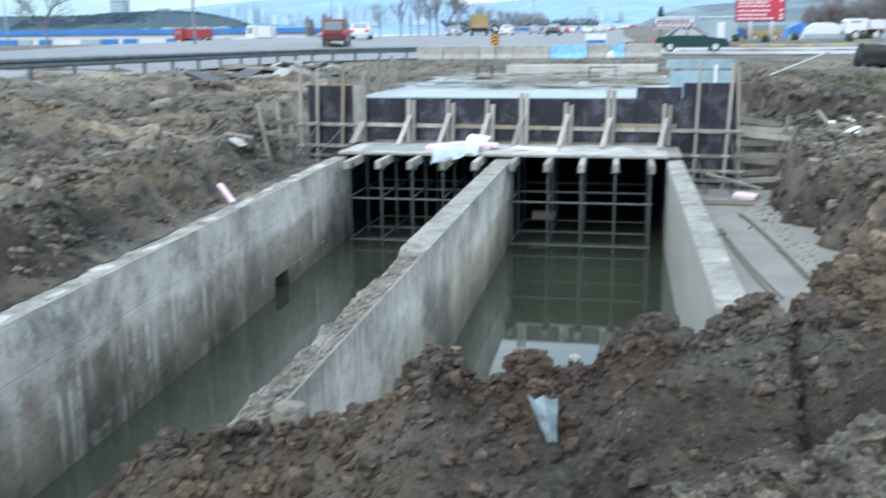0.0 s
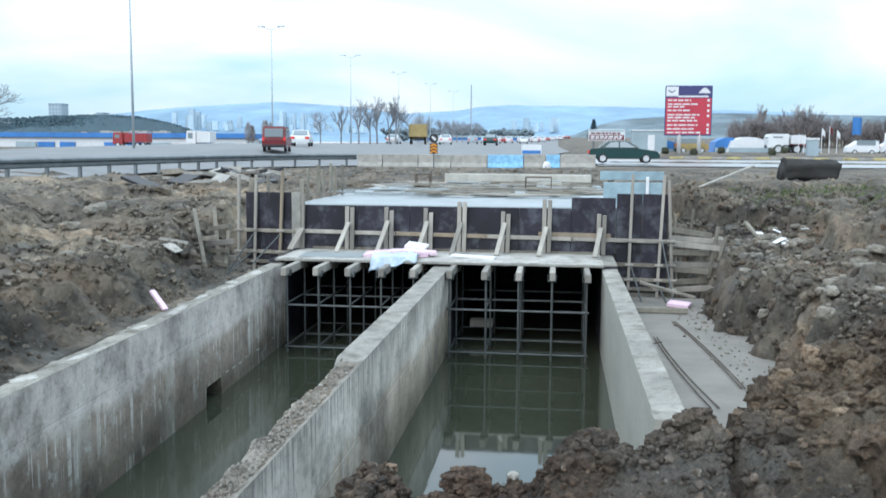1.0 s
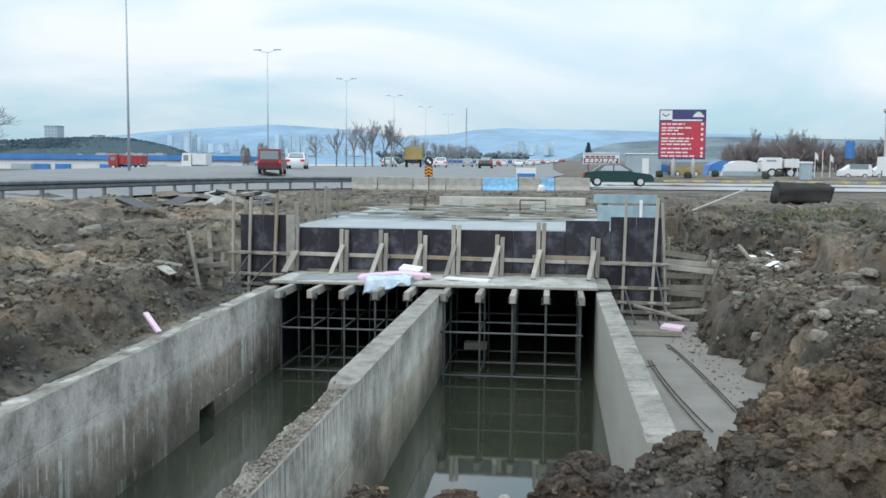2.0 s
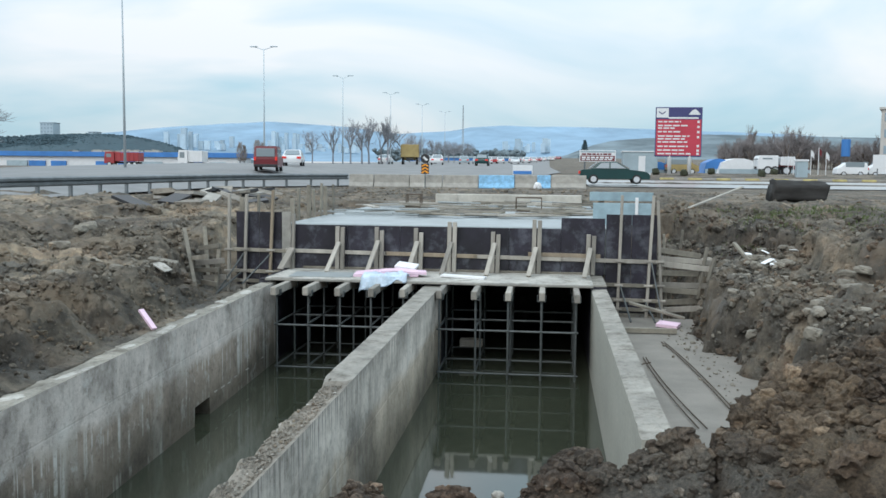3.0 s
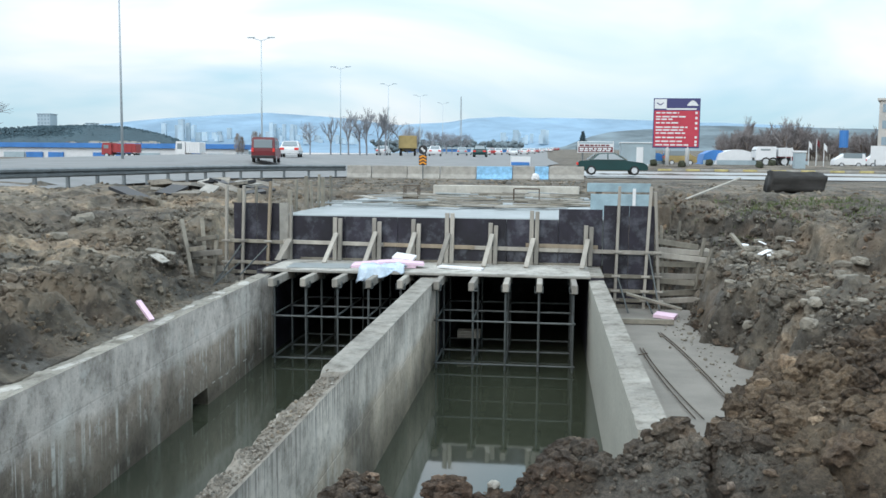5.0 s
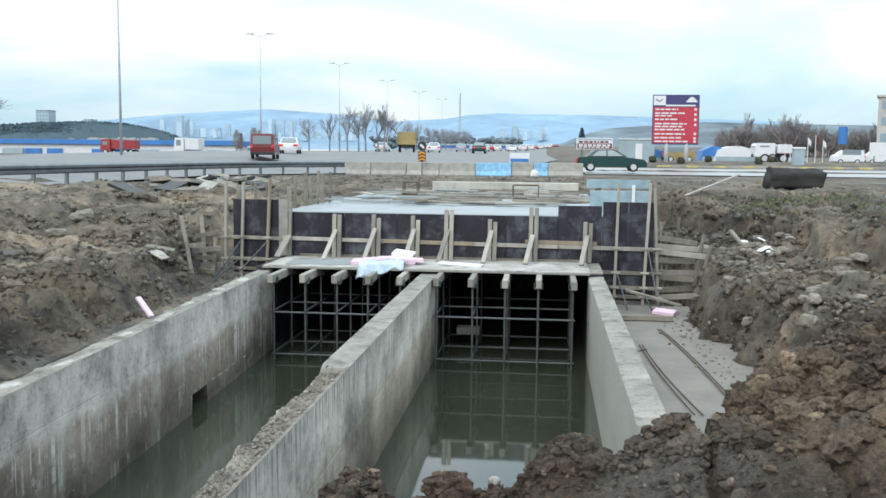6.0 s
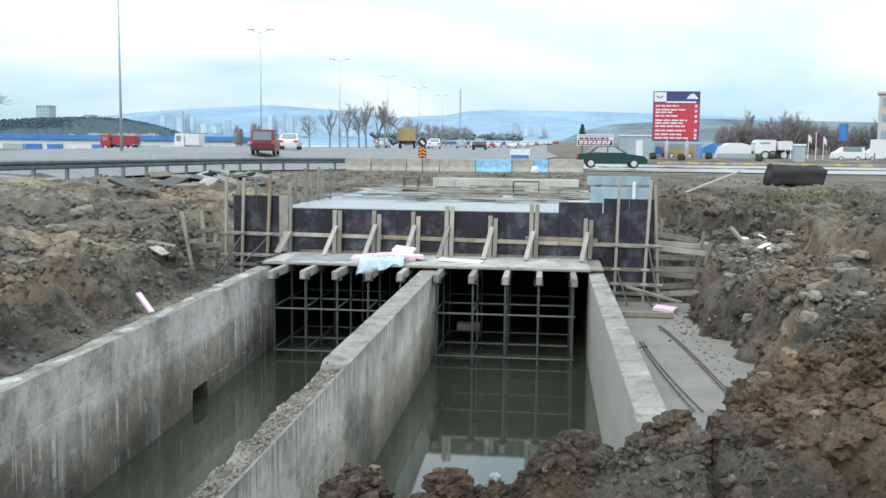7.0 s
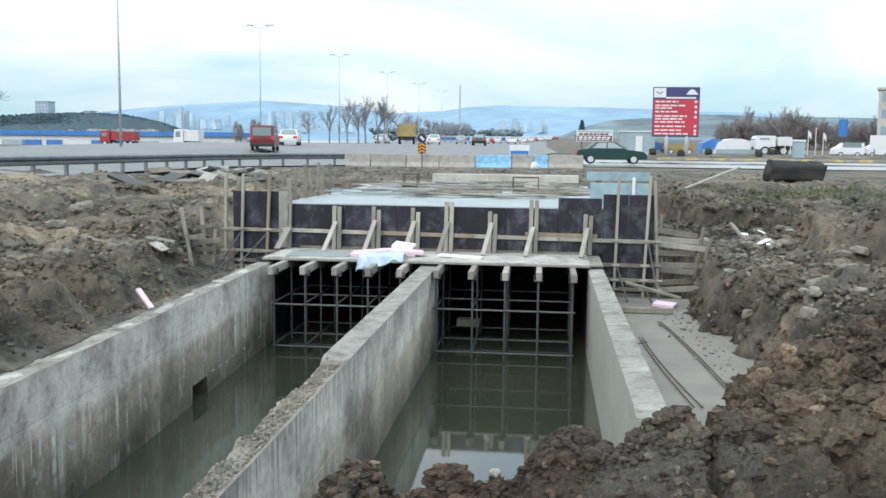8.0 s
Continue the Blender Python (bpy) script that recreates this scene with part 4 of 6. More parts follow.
# ---------------------------------------------------------------- loose things on the works
def slab_thing(name, label, category, size, m, mat, group="", bevel=0.008, bend=0.0):
    """A loose board, foam sheet or plank; bend: how far its middle sags."""
    bm = bmesh.new()
    n = 8 if bend else 1
    sx, sy, sz = size
    bmesh.ops.create_grid(bm, x_segments=n, y_segments=max(1, n // 2), size=0.5)
    for v in bm.verts:
        v.co = Vector((v.co.x * sx, v.co.y * sy, bend * (math.cos(v.co.x * math.pi) - 0.5) + 0.4 * bend * math.sin(v.co.y * 5 + v.co.x * 7)))
    ext = bmesh.ops.extrude_face_region(bm, geom=list(bm.faces))
    for v in [g for g in ext["geom"] if isinstance(g, bmesh.types.BMVert)]:
        v.co.z += sz
    ob = part(name, bm, mat)
    ob.matrix_basis = m
    return tagged(ob, label, category, group)


LEDGE = 0.10
slab_thing("foam_board", "pale pink foam insulation sheet lying on the ledge", "foam sheet", (1.35, 0.6, 0.06), pose(-2.72, 0.9, LEDGE + 0.02, 2, -1, 4), mat_foam_pink, "foam sheets on the ledge", bend=0.02)
slab_thing("foam_board", "second pink foam insulation sheet on the ledge", "foam sheet", (0.95, 0.32, 0.05), pose(-2.35, 0.75, LEDGE + 0.09, 3, 2, 10), mat_foam_pink, "foam sheets on the ledge", bend=0.015)
slab_thing("foam_board", "white foam offcut propped against the formwork", "foam sheet", (0.45, 0.3, 0.05), pose(-2.35, 1.2, LEDGE + 0.16, 14, 6, -10), mat_foam_white, "foam sheets on the ledge")
slab_thing("foam_board", "long white foam strip beside the dividing wall", "foam sheet", (0.95, 0.22, 0.04), pose(-1.10, 0.75, LEDGE + 0.015, 1, 1, -14), mat_foam_white, "foam sheets on the ledge")
slab_thing("plywood_sheet", "wet pale plywood sheet lying on the ledge", "plywood sheet", (1.3, 0.8, 0.018), pose(-4.05, 0.75, LEDGE + 0.003, 0, 0, 3), mat_deck)
# crumpled sheet hanging over the ledge
cv, cf = [], []
for j in range(15):
    for i in range(19):
        u, v = i / 18, j / 14
        x = -3.02 + 0.85 * u - 0.12 * v * (1 - u)
        over = max(0.0, v - 0.55) / 0.45
        y = 0.5 - 0.54 * min(v, 0.55) / 0.55 * (0.85 + 0.15 * math.sin(5 * u)) - 0.06 * over
        z = LEDGE + 0.10 + 0.05 * noise.noise(Vector((u * 7, v * 7, 1))) - 0.34 * over * (1 - 0.75 * u) + 0.03 * math.sin(11 * u + 6 * v)
        cv.append((x, y - 0.04 * math.sin(14 * u), z))
for j in range(14):
    for i in range(18):
        a = j * 19 + i
        cf.append((a, a + 1, a + 20, a + 19))
sheet = tagged(raw("plastic_sheet", cv, cf, mat_sheet, True), "crumpled pale blue plastic sheet draped over the ledge", "plastic sheet")
sol = sheet.modifiers.new("thickness", "SOLIDIFY")
sol.thickness = 0.012

slab_thing("foam_strip", "pink foam strip lying on the bank by the wall", "foam sheet", (0.40, 0.08, 0.035), pose(-5.12, -5.49, 0.12, 0, 38, -30), mat_foam_pink)
slab_thing("foam_board", "pink and white foam offcut on the apron", "foam sheet", (0.42, 0.34, 0.06), pose(3.05, 0.55, -0.74, 4, 3, -20), mat_foam_pink)
slab_thing("foam_board", "white foam offcut lying on the earth bank", "foam sheet", (0.55, 0.25, 0.05), pose(-6.85, -0.9, ground_z(-6.85, -0.9) + 0.03, 6, 10, 12), mat_stone)
slab_thing("timber_joist", "square timber lying across the apron", "beam", (1.15, 0.1, 0.09), pose(2.55, -0.15, -0.765, 0, 0, 2), mat_timber_old)
slab_thing("timber_joist", "sloping board propped beside the wing formwork", "board", (1.15, 0.12, 0.04), pose(2.85, 0.9, -0.5, 6, 14, -6), mat_timber_old)

# rebar on the apron
def rod(label, pts, r=0.009):
    cu = bpy.data.curves.new("rebar", "CURVE")
    cu.dimensions, cu.bevel_depth, cu.bevel_resolution = "3D", r, 1
    sp = cu.splines.new("NURBS")
    sp.points.add(len(pts) - 1)
    for p, c in zip(sp.points, pts):
        p.co = (*c, 1)
    sp.use_endpoint_u, sp.order_u = True, 3
    cu.materials.append(mat_rebar)
    return tagged(new("rebar", cu), label, "rebar", "reinforcing bars on the apron")


for d in (0.0, 0.05):
    rod("rusty reinforcing bar lying on the apron slab", [(2.72 + d, -1.1, -0.76), (2.95 + d, -3.0, -0.76), (3.05 + d, -5.9, -0.75)])
    rod("bent reinforcing bar lying near the east wall", [(2.25 + d, -2.6, -0.76), (2.28 + d, -4.6, -0.76), (2.5 + d * 2, -6.9, -0.75)])
rod("short rusty bar end sticking out over the apron", [(2.02, -3.5, -0.72), (2.3, -3.3, -0.70)])


# planks and posts at the flank of the east wing
flank = thing("plank_shoring", "weathered plank shoring holding the earth bank", "shoring")
for z, x1, y1, z1 in ((0.66, 3.95, 3.1, 0.50), (0.47, 4.25, 3.0, 0.36), (0.36, 4.35, 2.8, 0.22), (0.16, 3.9, 3.0, 0.12), (-0.10, 4.1, 2.8, -0.12), (-0.20, 3.85, 2.7, -0.25), (-0.5, 4.0, 2.9, -0.45), (-0.66, 4.0, 2.6, -0.58)):
    part("plank", beam(bmesh.new(), (2.98, 2.12, z), (x1, y1 - 0.55, z1), 0.035, 0.12), mat_timber if z1 in (0.36, 0.22, -0.12, -0.58) else mat_timber_old, flank)
for a, b in (((3.22, 2.3, -0.9), (3.12, 2.3, 0.98)), ((3.34, 2.35, -0.9), (3.24, 2.35, 0.40)), ((3.85, 2.2, -0.4), (4.05, 2.3, 0.72)), ((4.05, 2.1, 0.0), (4.2, 2.2, 0.5)), ((3.62, 3.3, 0.6), (3.66, 3.3, 1.02))):
    part("post", beam(bmesh.new(), a, b, 0.085, 0.05), mat_timber_old, flank)
flank2 = thing("plank_shoring", "grey plank frame leaning on the west bank", "shoring")
for a, b in (((-6.62, 0.9, 0.42), (-7.35, 1.5, 0.30)), ((-6.5, 1.2, 0.1), (-7.3, 1.6, 0.05)), ((-6.55, 1.4, 0.62), (-7.2, 1.9, 0.50)), ((-6.5, 1.1, -0.2), (-7.0, 1.5, -0.2))):
    part("plank", beam(bmesh.new(), a, b, 0.05, 0.10), mat_timber_old, flank2)
for a, b in (((-6.4, 1.3, 0.30), (-7.1, 1.4, 0.22)), ((-6.42, 1.45, -0.08), (-6.95, 1.5, -0.12))):
    part("plank", beam(bmesh.new(), a, b, 0.045, 0.12), mat_timber, flank2)
for a, b in (((-6.75, 0.6, -0.45), (-7.55, 1.9, 0.95)), ((-7.0, 1.9, -0.1), (-7.15, 2.1, 0.98)), ((-6.62, 1.3, -0.45), (-6.58, 1.5, 0.66))):
    part("post", beam(bmesh.new(), a, b, 0.085, 0.05), mat_timber_old, flank2)

# pale blue boards behind the east wing
bp = thing("board_fence", "pale blue boards standing behind the formwork", "hoarding")
part("board", box(bmesh.new(), (1.62, 3.0, 1.12), (2.98, 3.05, 1.62), None, 0.005), mat_bluepanel, bp)
part("board", box(bmesh.new(), (1.55, 3.3, 1.66), (2.98, 3.34, 1.86), None, 0.005), mat_bluepanel, bp)
part("board", box(bmesh.new(), (2.55, 2.96, 1.12), (2.62, 2.99, 1.75), None, 0.005), mat_foam_white, bp)

# timber, boards and steel strewn over the deck
rd = random.Random(21)
for k in range(80):
    y = rd.uniform(5.2, 13.8)
    x = rd.uniform(-4.6, 1.7)
    ln = rd.uniform(0.8, 2.6)
    pale = rd.random()
    m = pose(x, y, 1.104 + 0.03 * rd.randrange(0, 5), rd.uniform(-1, 1), rd.uniform(-1.5, 1.5), rd.gauss(0, 22))
    mat = mat_deck if pale < 0.25 else mat_timber if pale < 0.6 else mat_timber_old
    slab_thing("plank", "sawn plank lying loose on the wet deck" if pale >= 0.25 else "pale wet board lying loose on the deck", "plank", (ln, rd.uniform(0.1, 0.3), 0.035), m, mat, "boards strewn on the deck")
for x, y, w in ((-0.35, 9.2, 0.75), (-3.9, 11.0, 0.45)):
    cage = thing("rebar_cage", "dark steel stirrup cage standing on the deck", "rebar cage", (x, y, 1.1), "rebar cages")
    for yy in (0, 0.25, 0.5):
        for a, b in (((0, yy, 0), (0, yy, 0.42)), ((w, yy, 0), (w, yy, 0.42)), ((0, yy, 0.42), (w, yy, 0.42)), ((0, yy, 0.02), (w, yy, 0.02))):
            part("stirrup_bar", tube(bmesh.new(), a, b, 0.014, seg=6), mat_rebar, cage)


# ---------------------------------------------------------------- stones and litter on the banks
def boulder(name, label, category, at, size, seed, mat, group=""):
    bm = bmesh.new()
    bmesh.ops.create_icosphere(bm, subdivisions=4 if size[0] > 0.05 else 3, radius=1)
    off = Vector((seed * 3.7, seed * 1.3, seed))
    for v in bm.verts:
        n = 1 + 0.28 * noise.noise(v.co * 1.2 + off) + 0.14 * noise.noise(v.co * 3.0 + off) + 0.09 * noise.noise(v.co * 7.0 + off)
        c = v.co * n
        v.co = Vector((max(-0.95, min(0.9, c.x)) * size[0], max(-0.9, min(0.95, c.y)) * size[1], max(-0.85, min(0.85, c.z)) * size[2]))
    ob = part(name, bm, mat)
    ob.matrix_basis = pose(*at, seed * 7 % 20 - 10, seed * 5 % 16 - 8, seed * 53 % 360)
    return tagged(ob, label, category, group)


def on_ground(x, y, lift=0.0):
    return (x, y, ground_z(x, y) + lift)


for k, (x, y, s) in enumerate(((5.35, -2.8, (0.22, 0.18, 0.22)), (5.05, -4.2, (0.25, 0.15, 0.08)), (5.45, -4.5, (0.22, 0.15, 0.08)), (4.45, -4.7, (0.26, 0.16, 0.12)), (4.15, -5.6, (0.2, 0.16, 0.15)),
                                 (4.75, 0.2, (0.2, 0.14, 0.1)), (4.55, 0.9, (0.16, 0.13, 0.1)), (4.4, -0.2, (0.15, 0.1, 0.08)), (6.1, -4.8, (0.2, 0.14, 0.08)), (5.9, -1.8, (0.15, 0.12, 0.08)))):
    boulder("boulder", "pale rough rock lying in the earth bank", "rock", on_ground(x, y, s[2] * 0.15), tuple(0.66 * v for v in s), k + 2, mat_stone, "rocks on the banks")
for k, (x, y, s) in enumerate(((-8.9, -1.0, 0.14), (-9.8, 1.5, 0.16), (-7.4, -2.6, 0.09), (-7.0, -4.6, 0.10), (-10.5, 3.2, 0.2), (-6.4, -3.8, 0.12))):
    boulder("boulder", "grey stone half sunk in the west bank", "rock", on_ground(x, y, s * 0.3), (s * 1.4, s, s * 0.7), k + 21, mat_stone, "rocks on the banks")
boulder("boulder", "small white stone on the clay heap", "rock", (0.40, -13.32, 0.585), (0.036, 0.028, 0.034), 31, mat_ledge)
def clay_lump(label, at, size, seed):
    """A lump of clay knitted together from many small crumbs."""
    rq = random.Random(seed)
    vs, fs, base = [], [], 0
    for k in range(420):
        u, a = rq.uniform(-0.35, 1.0), rq.uniform(0, 6.283)
        w = math.sqrt(1 - u * u)
        d = Vector((w * math.cos(a), w * math.sin(a), u))
        r = rq.uniform(0.72, 0.95) * (0.85 + 0.45 * noise.noise(d * 1.6 + Vector((seed, 0, 0))))
        e = min(0.04, 0.010 + rq.expovariate(1 / 0.009))
        pts, faces = SHAPES[rq.randrange(len(SHAPES))]
        vs.append(pts * e + np.array((at[0] + d.x * r * size[0], at[1] + d.y * r * size[1], at[2] + d.z * r * size[2])))
        fs += [[i + base for i in f] for f in faces]
        base += len(pts)
    return tagged(raw("clay_lump", np.concatenate(vs).tolist(), fs, mat_clod), label, "clay lump")


clay_lump("rounded crumbly brown clay lump on the heap", (0.16, -13.4, 0.55), (0.13, 0.11, 0.11), 33)
clay_lump("big crumbly clay lump at the dividing wall", (-0.38, -13.2, 0.45), (0.16, 0.13, 0.14), 35)
clay_lump("crumbly clay lump on the heap's crest", (0.80, -13.25, 0.76), (0.12, 0.10, 0.09), 36)
boulder("concrete_chunk", "broken pale concrete chunk by the wall's end", "concrete", (-1.28, -13.3, 0.12), (0.13, 0.10, 0.10), 37, mat_broken)
bm = bmesh.new()
rows = []
for j in range(7):
    v = j / 6
    rows.append([bm.verts.new(((i / 4 - 0.5) * 0.16 * (1.0 - 0.72 * v) + 0.05 * v, 0.012 * noise.noise(Vector((i * 0.9, j * 0.8, 2))) + 0.012 * math.sin(i * 2.1), 0.24 * (1 - v) - 0.02 * (i % 2) * (1 - v))) for i in range(5)])
for j in range(6):
    for i in range(4):
        bm.faces.new((rows[j][i], rows[j + 1][i], rows[j + 1][i + 1], rows[j][i + 1]))
scrap = part("plastic_scrap", bm, mat_scrap)
scrap.matrix_basis = pose(0.28, -13.93, 0.36, -42, 6, 12)
scrap.modifiers.new("thickness", "SOLIDIFY").thickness = 0.006
tagged(scrap, "torn triangular bluish plastic scrap on the clay heap", "scrap")
rm = random.Random(41)
y = -12.6
while y < 0.0:
    ln = rm.uniform(0.12, 0.5)
    ob = boulder("mortar_patch", "flat pale patch of spilt mortar on the wall top", "mortar", (0, 0, 0), (rm.uniform(0.05, 0.13), ln, rm.uniform(0.010, 0.022)), rm.randrange(70, 400), mat_mortar, "mortar spilt on the wall top")
    ob.matrix_basis = pose(wall_x(y) - rm.uniform(0.08, 0.2), y, -0.010, 0, 0, 2.3 + rm.uniform(-12, 12))
    y += ln + rm.uniform(0.2, 1.3)
for k in range(14):
    x, y, r = rm.gauss(4.75, 0.3), rm.gauss(0.9, 0.4), rm.uniform(0.05, 0.12)
    boulder("rubble_chunk", "pale broken concrete chunk beside the litter", "rubble", on_ground(x, y, r * 0.3), (r * 1.3, r, r * 0.6), 500 + k, mat_stone, "broken chunks by the litter")
rk = random.Random(43)
for k in range(46):
    y = rk.uniform(-7.5, 3.5)
    x = lerp(y, TOE) + 0.5 + abs(rk.gauss(0, 1.2))
    r = min(0.15, 0.04 + rk.expovariate(1 / 0.035))
    boulder("boulder", "pale broken rock on the churned east bank", "rock", on_ground(x, y, r * 0.2), (r * rk.uniform(0.9, 1.5), r * rk.uniform(0.8, 1.1), r * rk.uniform(0.5, 0.8)), k + 101, mat_stone, "rocks on the banks")
rl = random.Random(8)
for k in range(12):
    x, y = rl.gauss(5.0, 0.28), rl.gauss(0.9, 0.5)
    slab_thing("litter", "crumpled white plastic litter on the bank", "litter", (rl.uniform(0.08, 0.26), rl.uniform(0.06, 0.16), 0.012),
               pose(*on_ground(x, y, 0.05), rl.uniform(-35, 35), rl.uniform(-35, 35), rl.uniform(0, 180)), mat_foam_white if k % 3 else mat_stone, "white litter", bend=0.004)
slab_thing("litter", "crumpled white plastic sheet on the bank", "litter", (0.36, 0.17, 0.02), pose(*on_ground(-5.95, -3.05, 0.05), 12, 18, -25), mat_ledge, "white litter", bend=0.02)
bm = beam(bmesh.new(), (4.75, 1.55, ground_z(4.75, 1.55) - 0.05), (4.52, 1.9, ground_z(4.52, 1.9) + 0.55), 0.09, 0.05)
tagged(part("timber_stake", bm, mat_timber_old), "broken timber stake sticking out of the bank", "stake")
bm = beam(bmesh.new(), (4.6, 9.5, 1.25), (6.9, 13.2, 1.85), 0.09, 0.05)
tagged(part("timber_pole", bm, mat_timber), "long pale timber lying up on a soil heap", "plank")
boulder("litter", "bright white sack on the bank's edge", "litter", on_ground(11.0, 10.4, 0.08), (0.5, 0.3, 0.16), 51, mat_foam_white)
boulder("litter", "white plastic bag hanging on the barrier", "litter", (-0.1, 36.5, 1.35), (0.25, 0.2, 0.3), 52, mat_foam_white)
for k, (x, y, z, sx, rz) in enumerate(((9.8, 6.5, 1.3, 0.7, 10), (10.6, 6.2, 1.28, 0.6, -8), (11.4, 6.6, 1.3, 0.8, 5))):
    ob = slab_thing("concrete_block", "grey concrete kerb block set in the bank", "block", (sx, 0.35, 0.38), pose(x, y, ground_z(x, y) - 0.1, 4, 3, rz), mat_barrier, "kerb blocks")

# rolled tarpaulin bundle
bm = bmesh.new()
N, M = 28, 20
rows = []
for i in range(M + 1):
    u = i / M
    row = []
    for k in range(N):
        a = 2 * math.pi * k / N
        ca, sa = math.cos(a), math.sin(a)
        r = 1.04 + 0.07 * math.sin(7 * a + 2 * u) + 0.15 * noise.noise(Vector((u * 4, ca * 2, sa * 2)))
        ry_ = 0.55 * abs(ca) ** 0.72 * (1 if ca > 0 else -1)
        rz_ = 0.44 * abs(sa) ** 0.72 * (1 if sa > 0 else -1)
        row.append(bm.verts.new((-0.98 + 1.96 * u + 0.05 * math.sin(3 * a), ry_ * r, 0.43 + rz_ * r * (1 - 0.04 * u))))
    rows.append(row)
for i in range(M):
    for k in range(N):
        bm.faces.new((rows[i][k], rows[i][(k + 1) % N], rows[i + 1][(k + 1) % N], rows[i + 1][k]))
bm.faces.new(rows[0][::-1])
bm.faces.new(rows[-1])
bale = part("tarpaulin_roll", bm, mat_bale, smooth=True)
bale.matrix_basis = pose(9.98, 18.5, 1.16, 0, 1.5, 2)
tagged(bale, "dark folded tarpaulin bundle lying on bare ground", "bundle")
slab_thing("timber_joist", "pale timber under the tarpaulin bundle", "beam", (1.6, 0.2, 0.1), pose(10.4, 17.6, 1.1, 0, 0, 2), mat_timber_old)

# broken slabs by the guard rail
rd = random.Random(5)
for k in range(34):
    x, y = (rd.uniform(-13.5, -8.5), rd.uniform(11, 19)) if k < 14 else (rd.gauss(-10.6, 0.9), rd.gauss(12.0, 1.6))
    slab_thing("broken_slab", "broken grey asphalt slab tipped on the spoil", "slab", (rd.uniform(0.5, 1.5), rd.uniform(0.4, 0.8), 0.09),
               pose(*on_ground(x, y, 0.12), rd.uniform(-14, 14), rd.uniform(-18, 12), rd.uniform(0, 180)), (mat_broken, mat_black, mat_broken, mat_barrier)[k % 4], "broken slabs on the spoil heap")

# grass tufts on the edge of the east bank
rg = random.Random(9)
tv, tf = [], []
for k in range(4200):
    x, y = (rg.gauss(6.9, 1.1), rg.gauss(5.8, 1.7)) if k % 3 else (rg.gauss(8.6, 0.9), rg.gauss(9.0, 1.6))
    if noise.noise(Vector((x * 0.9, y * 0.9, 33.0))) < rg.gauss(0.02, 0.1):
        continue
    z = ground_z(x, y) - 0.01
    for b in range(3):
        a, h, w = rg.uniform(0, 6.28), rg.uniform(0.03, 0.11), 0.008
        dx, dy = math.cos(a), math.sin(a)
        i = len(tv)
        tv += [(x - dy * w, y + dx * w, z), (x + dy * w, y - dx * w, z), (x + dx * h * 0.6, y + dy * h * 0.6, z + h)]
        tf.append((i, i + 1, i + 2))
tagged(raw("grass", tv, tf, mat_grass), "short thin winter grass on the bank edge", "grass", kind="stuff")


# ---------------------------------------------------------------- roads and barriers
def strip(name, label, left, right, ys, lift, mat, zf=None):
    v, f = [], []
    for y in ys:
        for k in range(25):
            x = left(y) + (right(y) - left(y)) * k / 24
            v.append((x, y, (zf or far_z)(x, y) + lift))
    for j in range(len(ys) - 1):
        for k in range(24):
            a = j * 25 + k
            f.append((a, a + 1, a + 26, a + 25))
    return tagged(raw(name, v, f, mat, True), label, "road", kind="structure")


ysteps = [-60 + 4 * i for i in range(60)] + [180 + 20 * i for i in range(22)]
strip("road", "wide wet grey asphalt highway rising to the horizon", lambda y: -36.0 - 0.05 * max(0, y - 40), lambda y: -16.5 + lerp(y, [(-60, 0), (30, 0), (38, 5.5), (46, 15.5), (60, 18.0), (120, 17.0), (600, 16)]), ysteps, 0.06, mat_asphalt)
strip("road_side", "wet pale side road crossing behind the barriers", lambda y: 3.0 if y < 44 else 2.0, lambda y: 60.0, [39.2 + 0.8 * i for i in range(13)], 0.05, mat_wetroad)
kerb = tagged(new("kerb"), "kerbstones painted yellow and white along the road", "kerb", kind="structure")
km = {}
for k in range(46):
    mat = mat_barrier if k % 2 else mat_kerb_yellow
    if k % 2 not in km:
        km[k % 2] = mesh_of(box(bmesh.new(), (-0.48, -0.15, -0.1), (0.48, 0.15, 0.13), None, 0.02), "kerbstone", mat)
    ob = new("kerbstone", km[k % 2])
    ob.parent = kerb
    ob.matrix_basis = pose(9 + k * 1.0, 50.6, far_z(9 + k, 50.6))

PROFILE = ((-0.30, 0), (-0.30, 0.12), (-0.14, 0.34), (-0.09, 0.82), (0.09, 0.82), (0.14, 0.34), (0.30, 0.12), (0.30, 0))


def barrier(x0, x1, y, z, mat, label):
    bm = bmesh.new()
    a = [bm.verts.new((x0 + 0.02, y + p, z + q)) for p, q in PROFILE]
    b = [bm.verts.new((x1 - 0.02, y + p, z + q)) for p, q in PROFILE]
    for i in range(len(a)):
        bm.faces.new((a[i], a[(i + 1) % 8], b[(i + 1) % 8], b[i]))
    bm.faces.new(a[::-1])
    bm.faces.new(b)
    bmesh.ops.recalc_face_normals(bm, faces=bm.faces)
    bmesh.ops.bevel(bm, geom=list(bm.edges), offset=0.02, segments=1, affect="EDGES")
    tagged(part("road_barrier", bm, mat), label, "barrier", "row of concrete barriers")


cuts = (-11.42, -9.90, -7.73, -5.76, -3.59, -1.46, -0.15, 0.68, 2.75)
for k, (a, b) in enumerate(zip(cuts, cuts[1:])):
    blue = k in (4, 6)
    barrier(a, b, 37.0 + 0.05 * (k % 2), far_z((a + b) / 2, 37) - 0.05, mat_barrier_blue if blue else mat_barrier, "faded blue painted concrete barrier" if blue else "grey precast concrete road barrier")

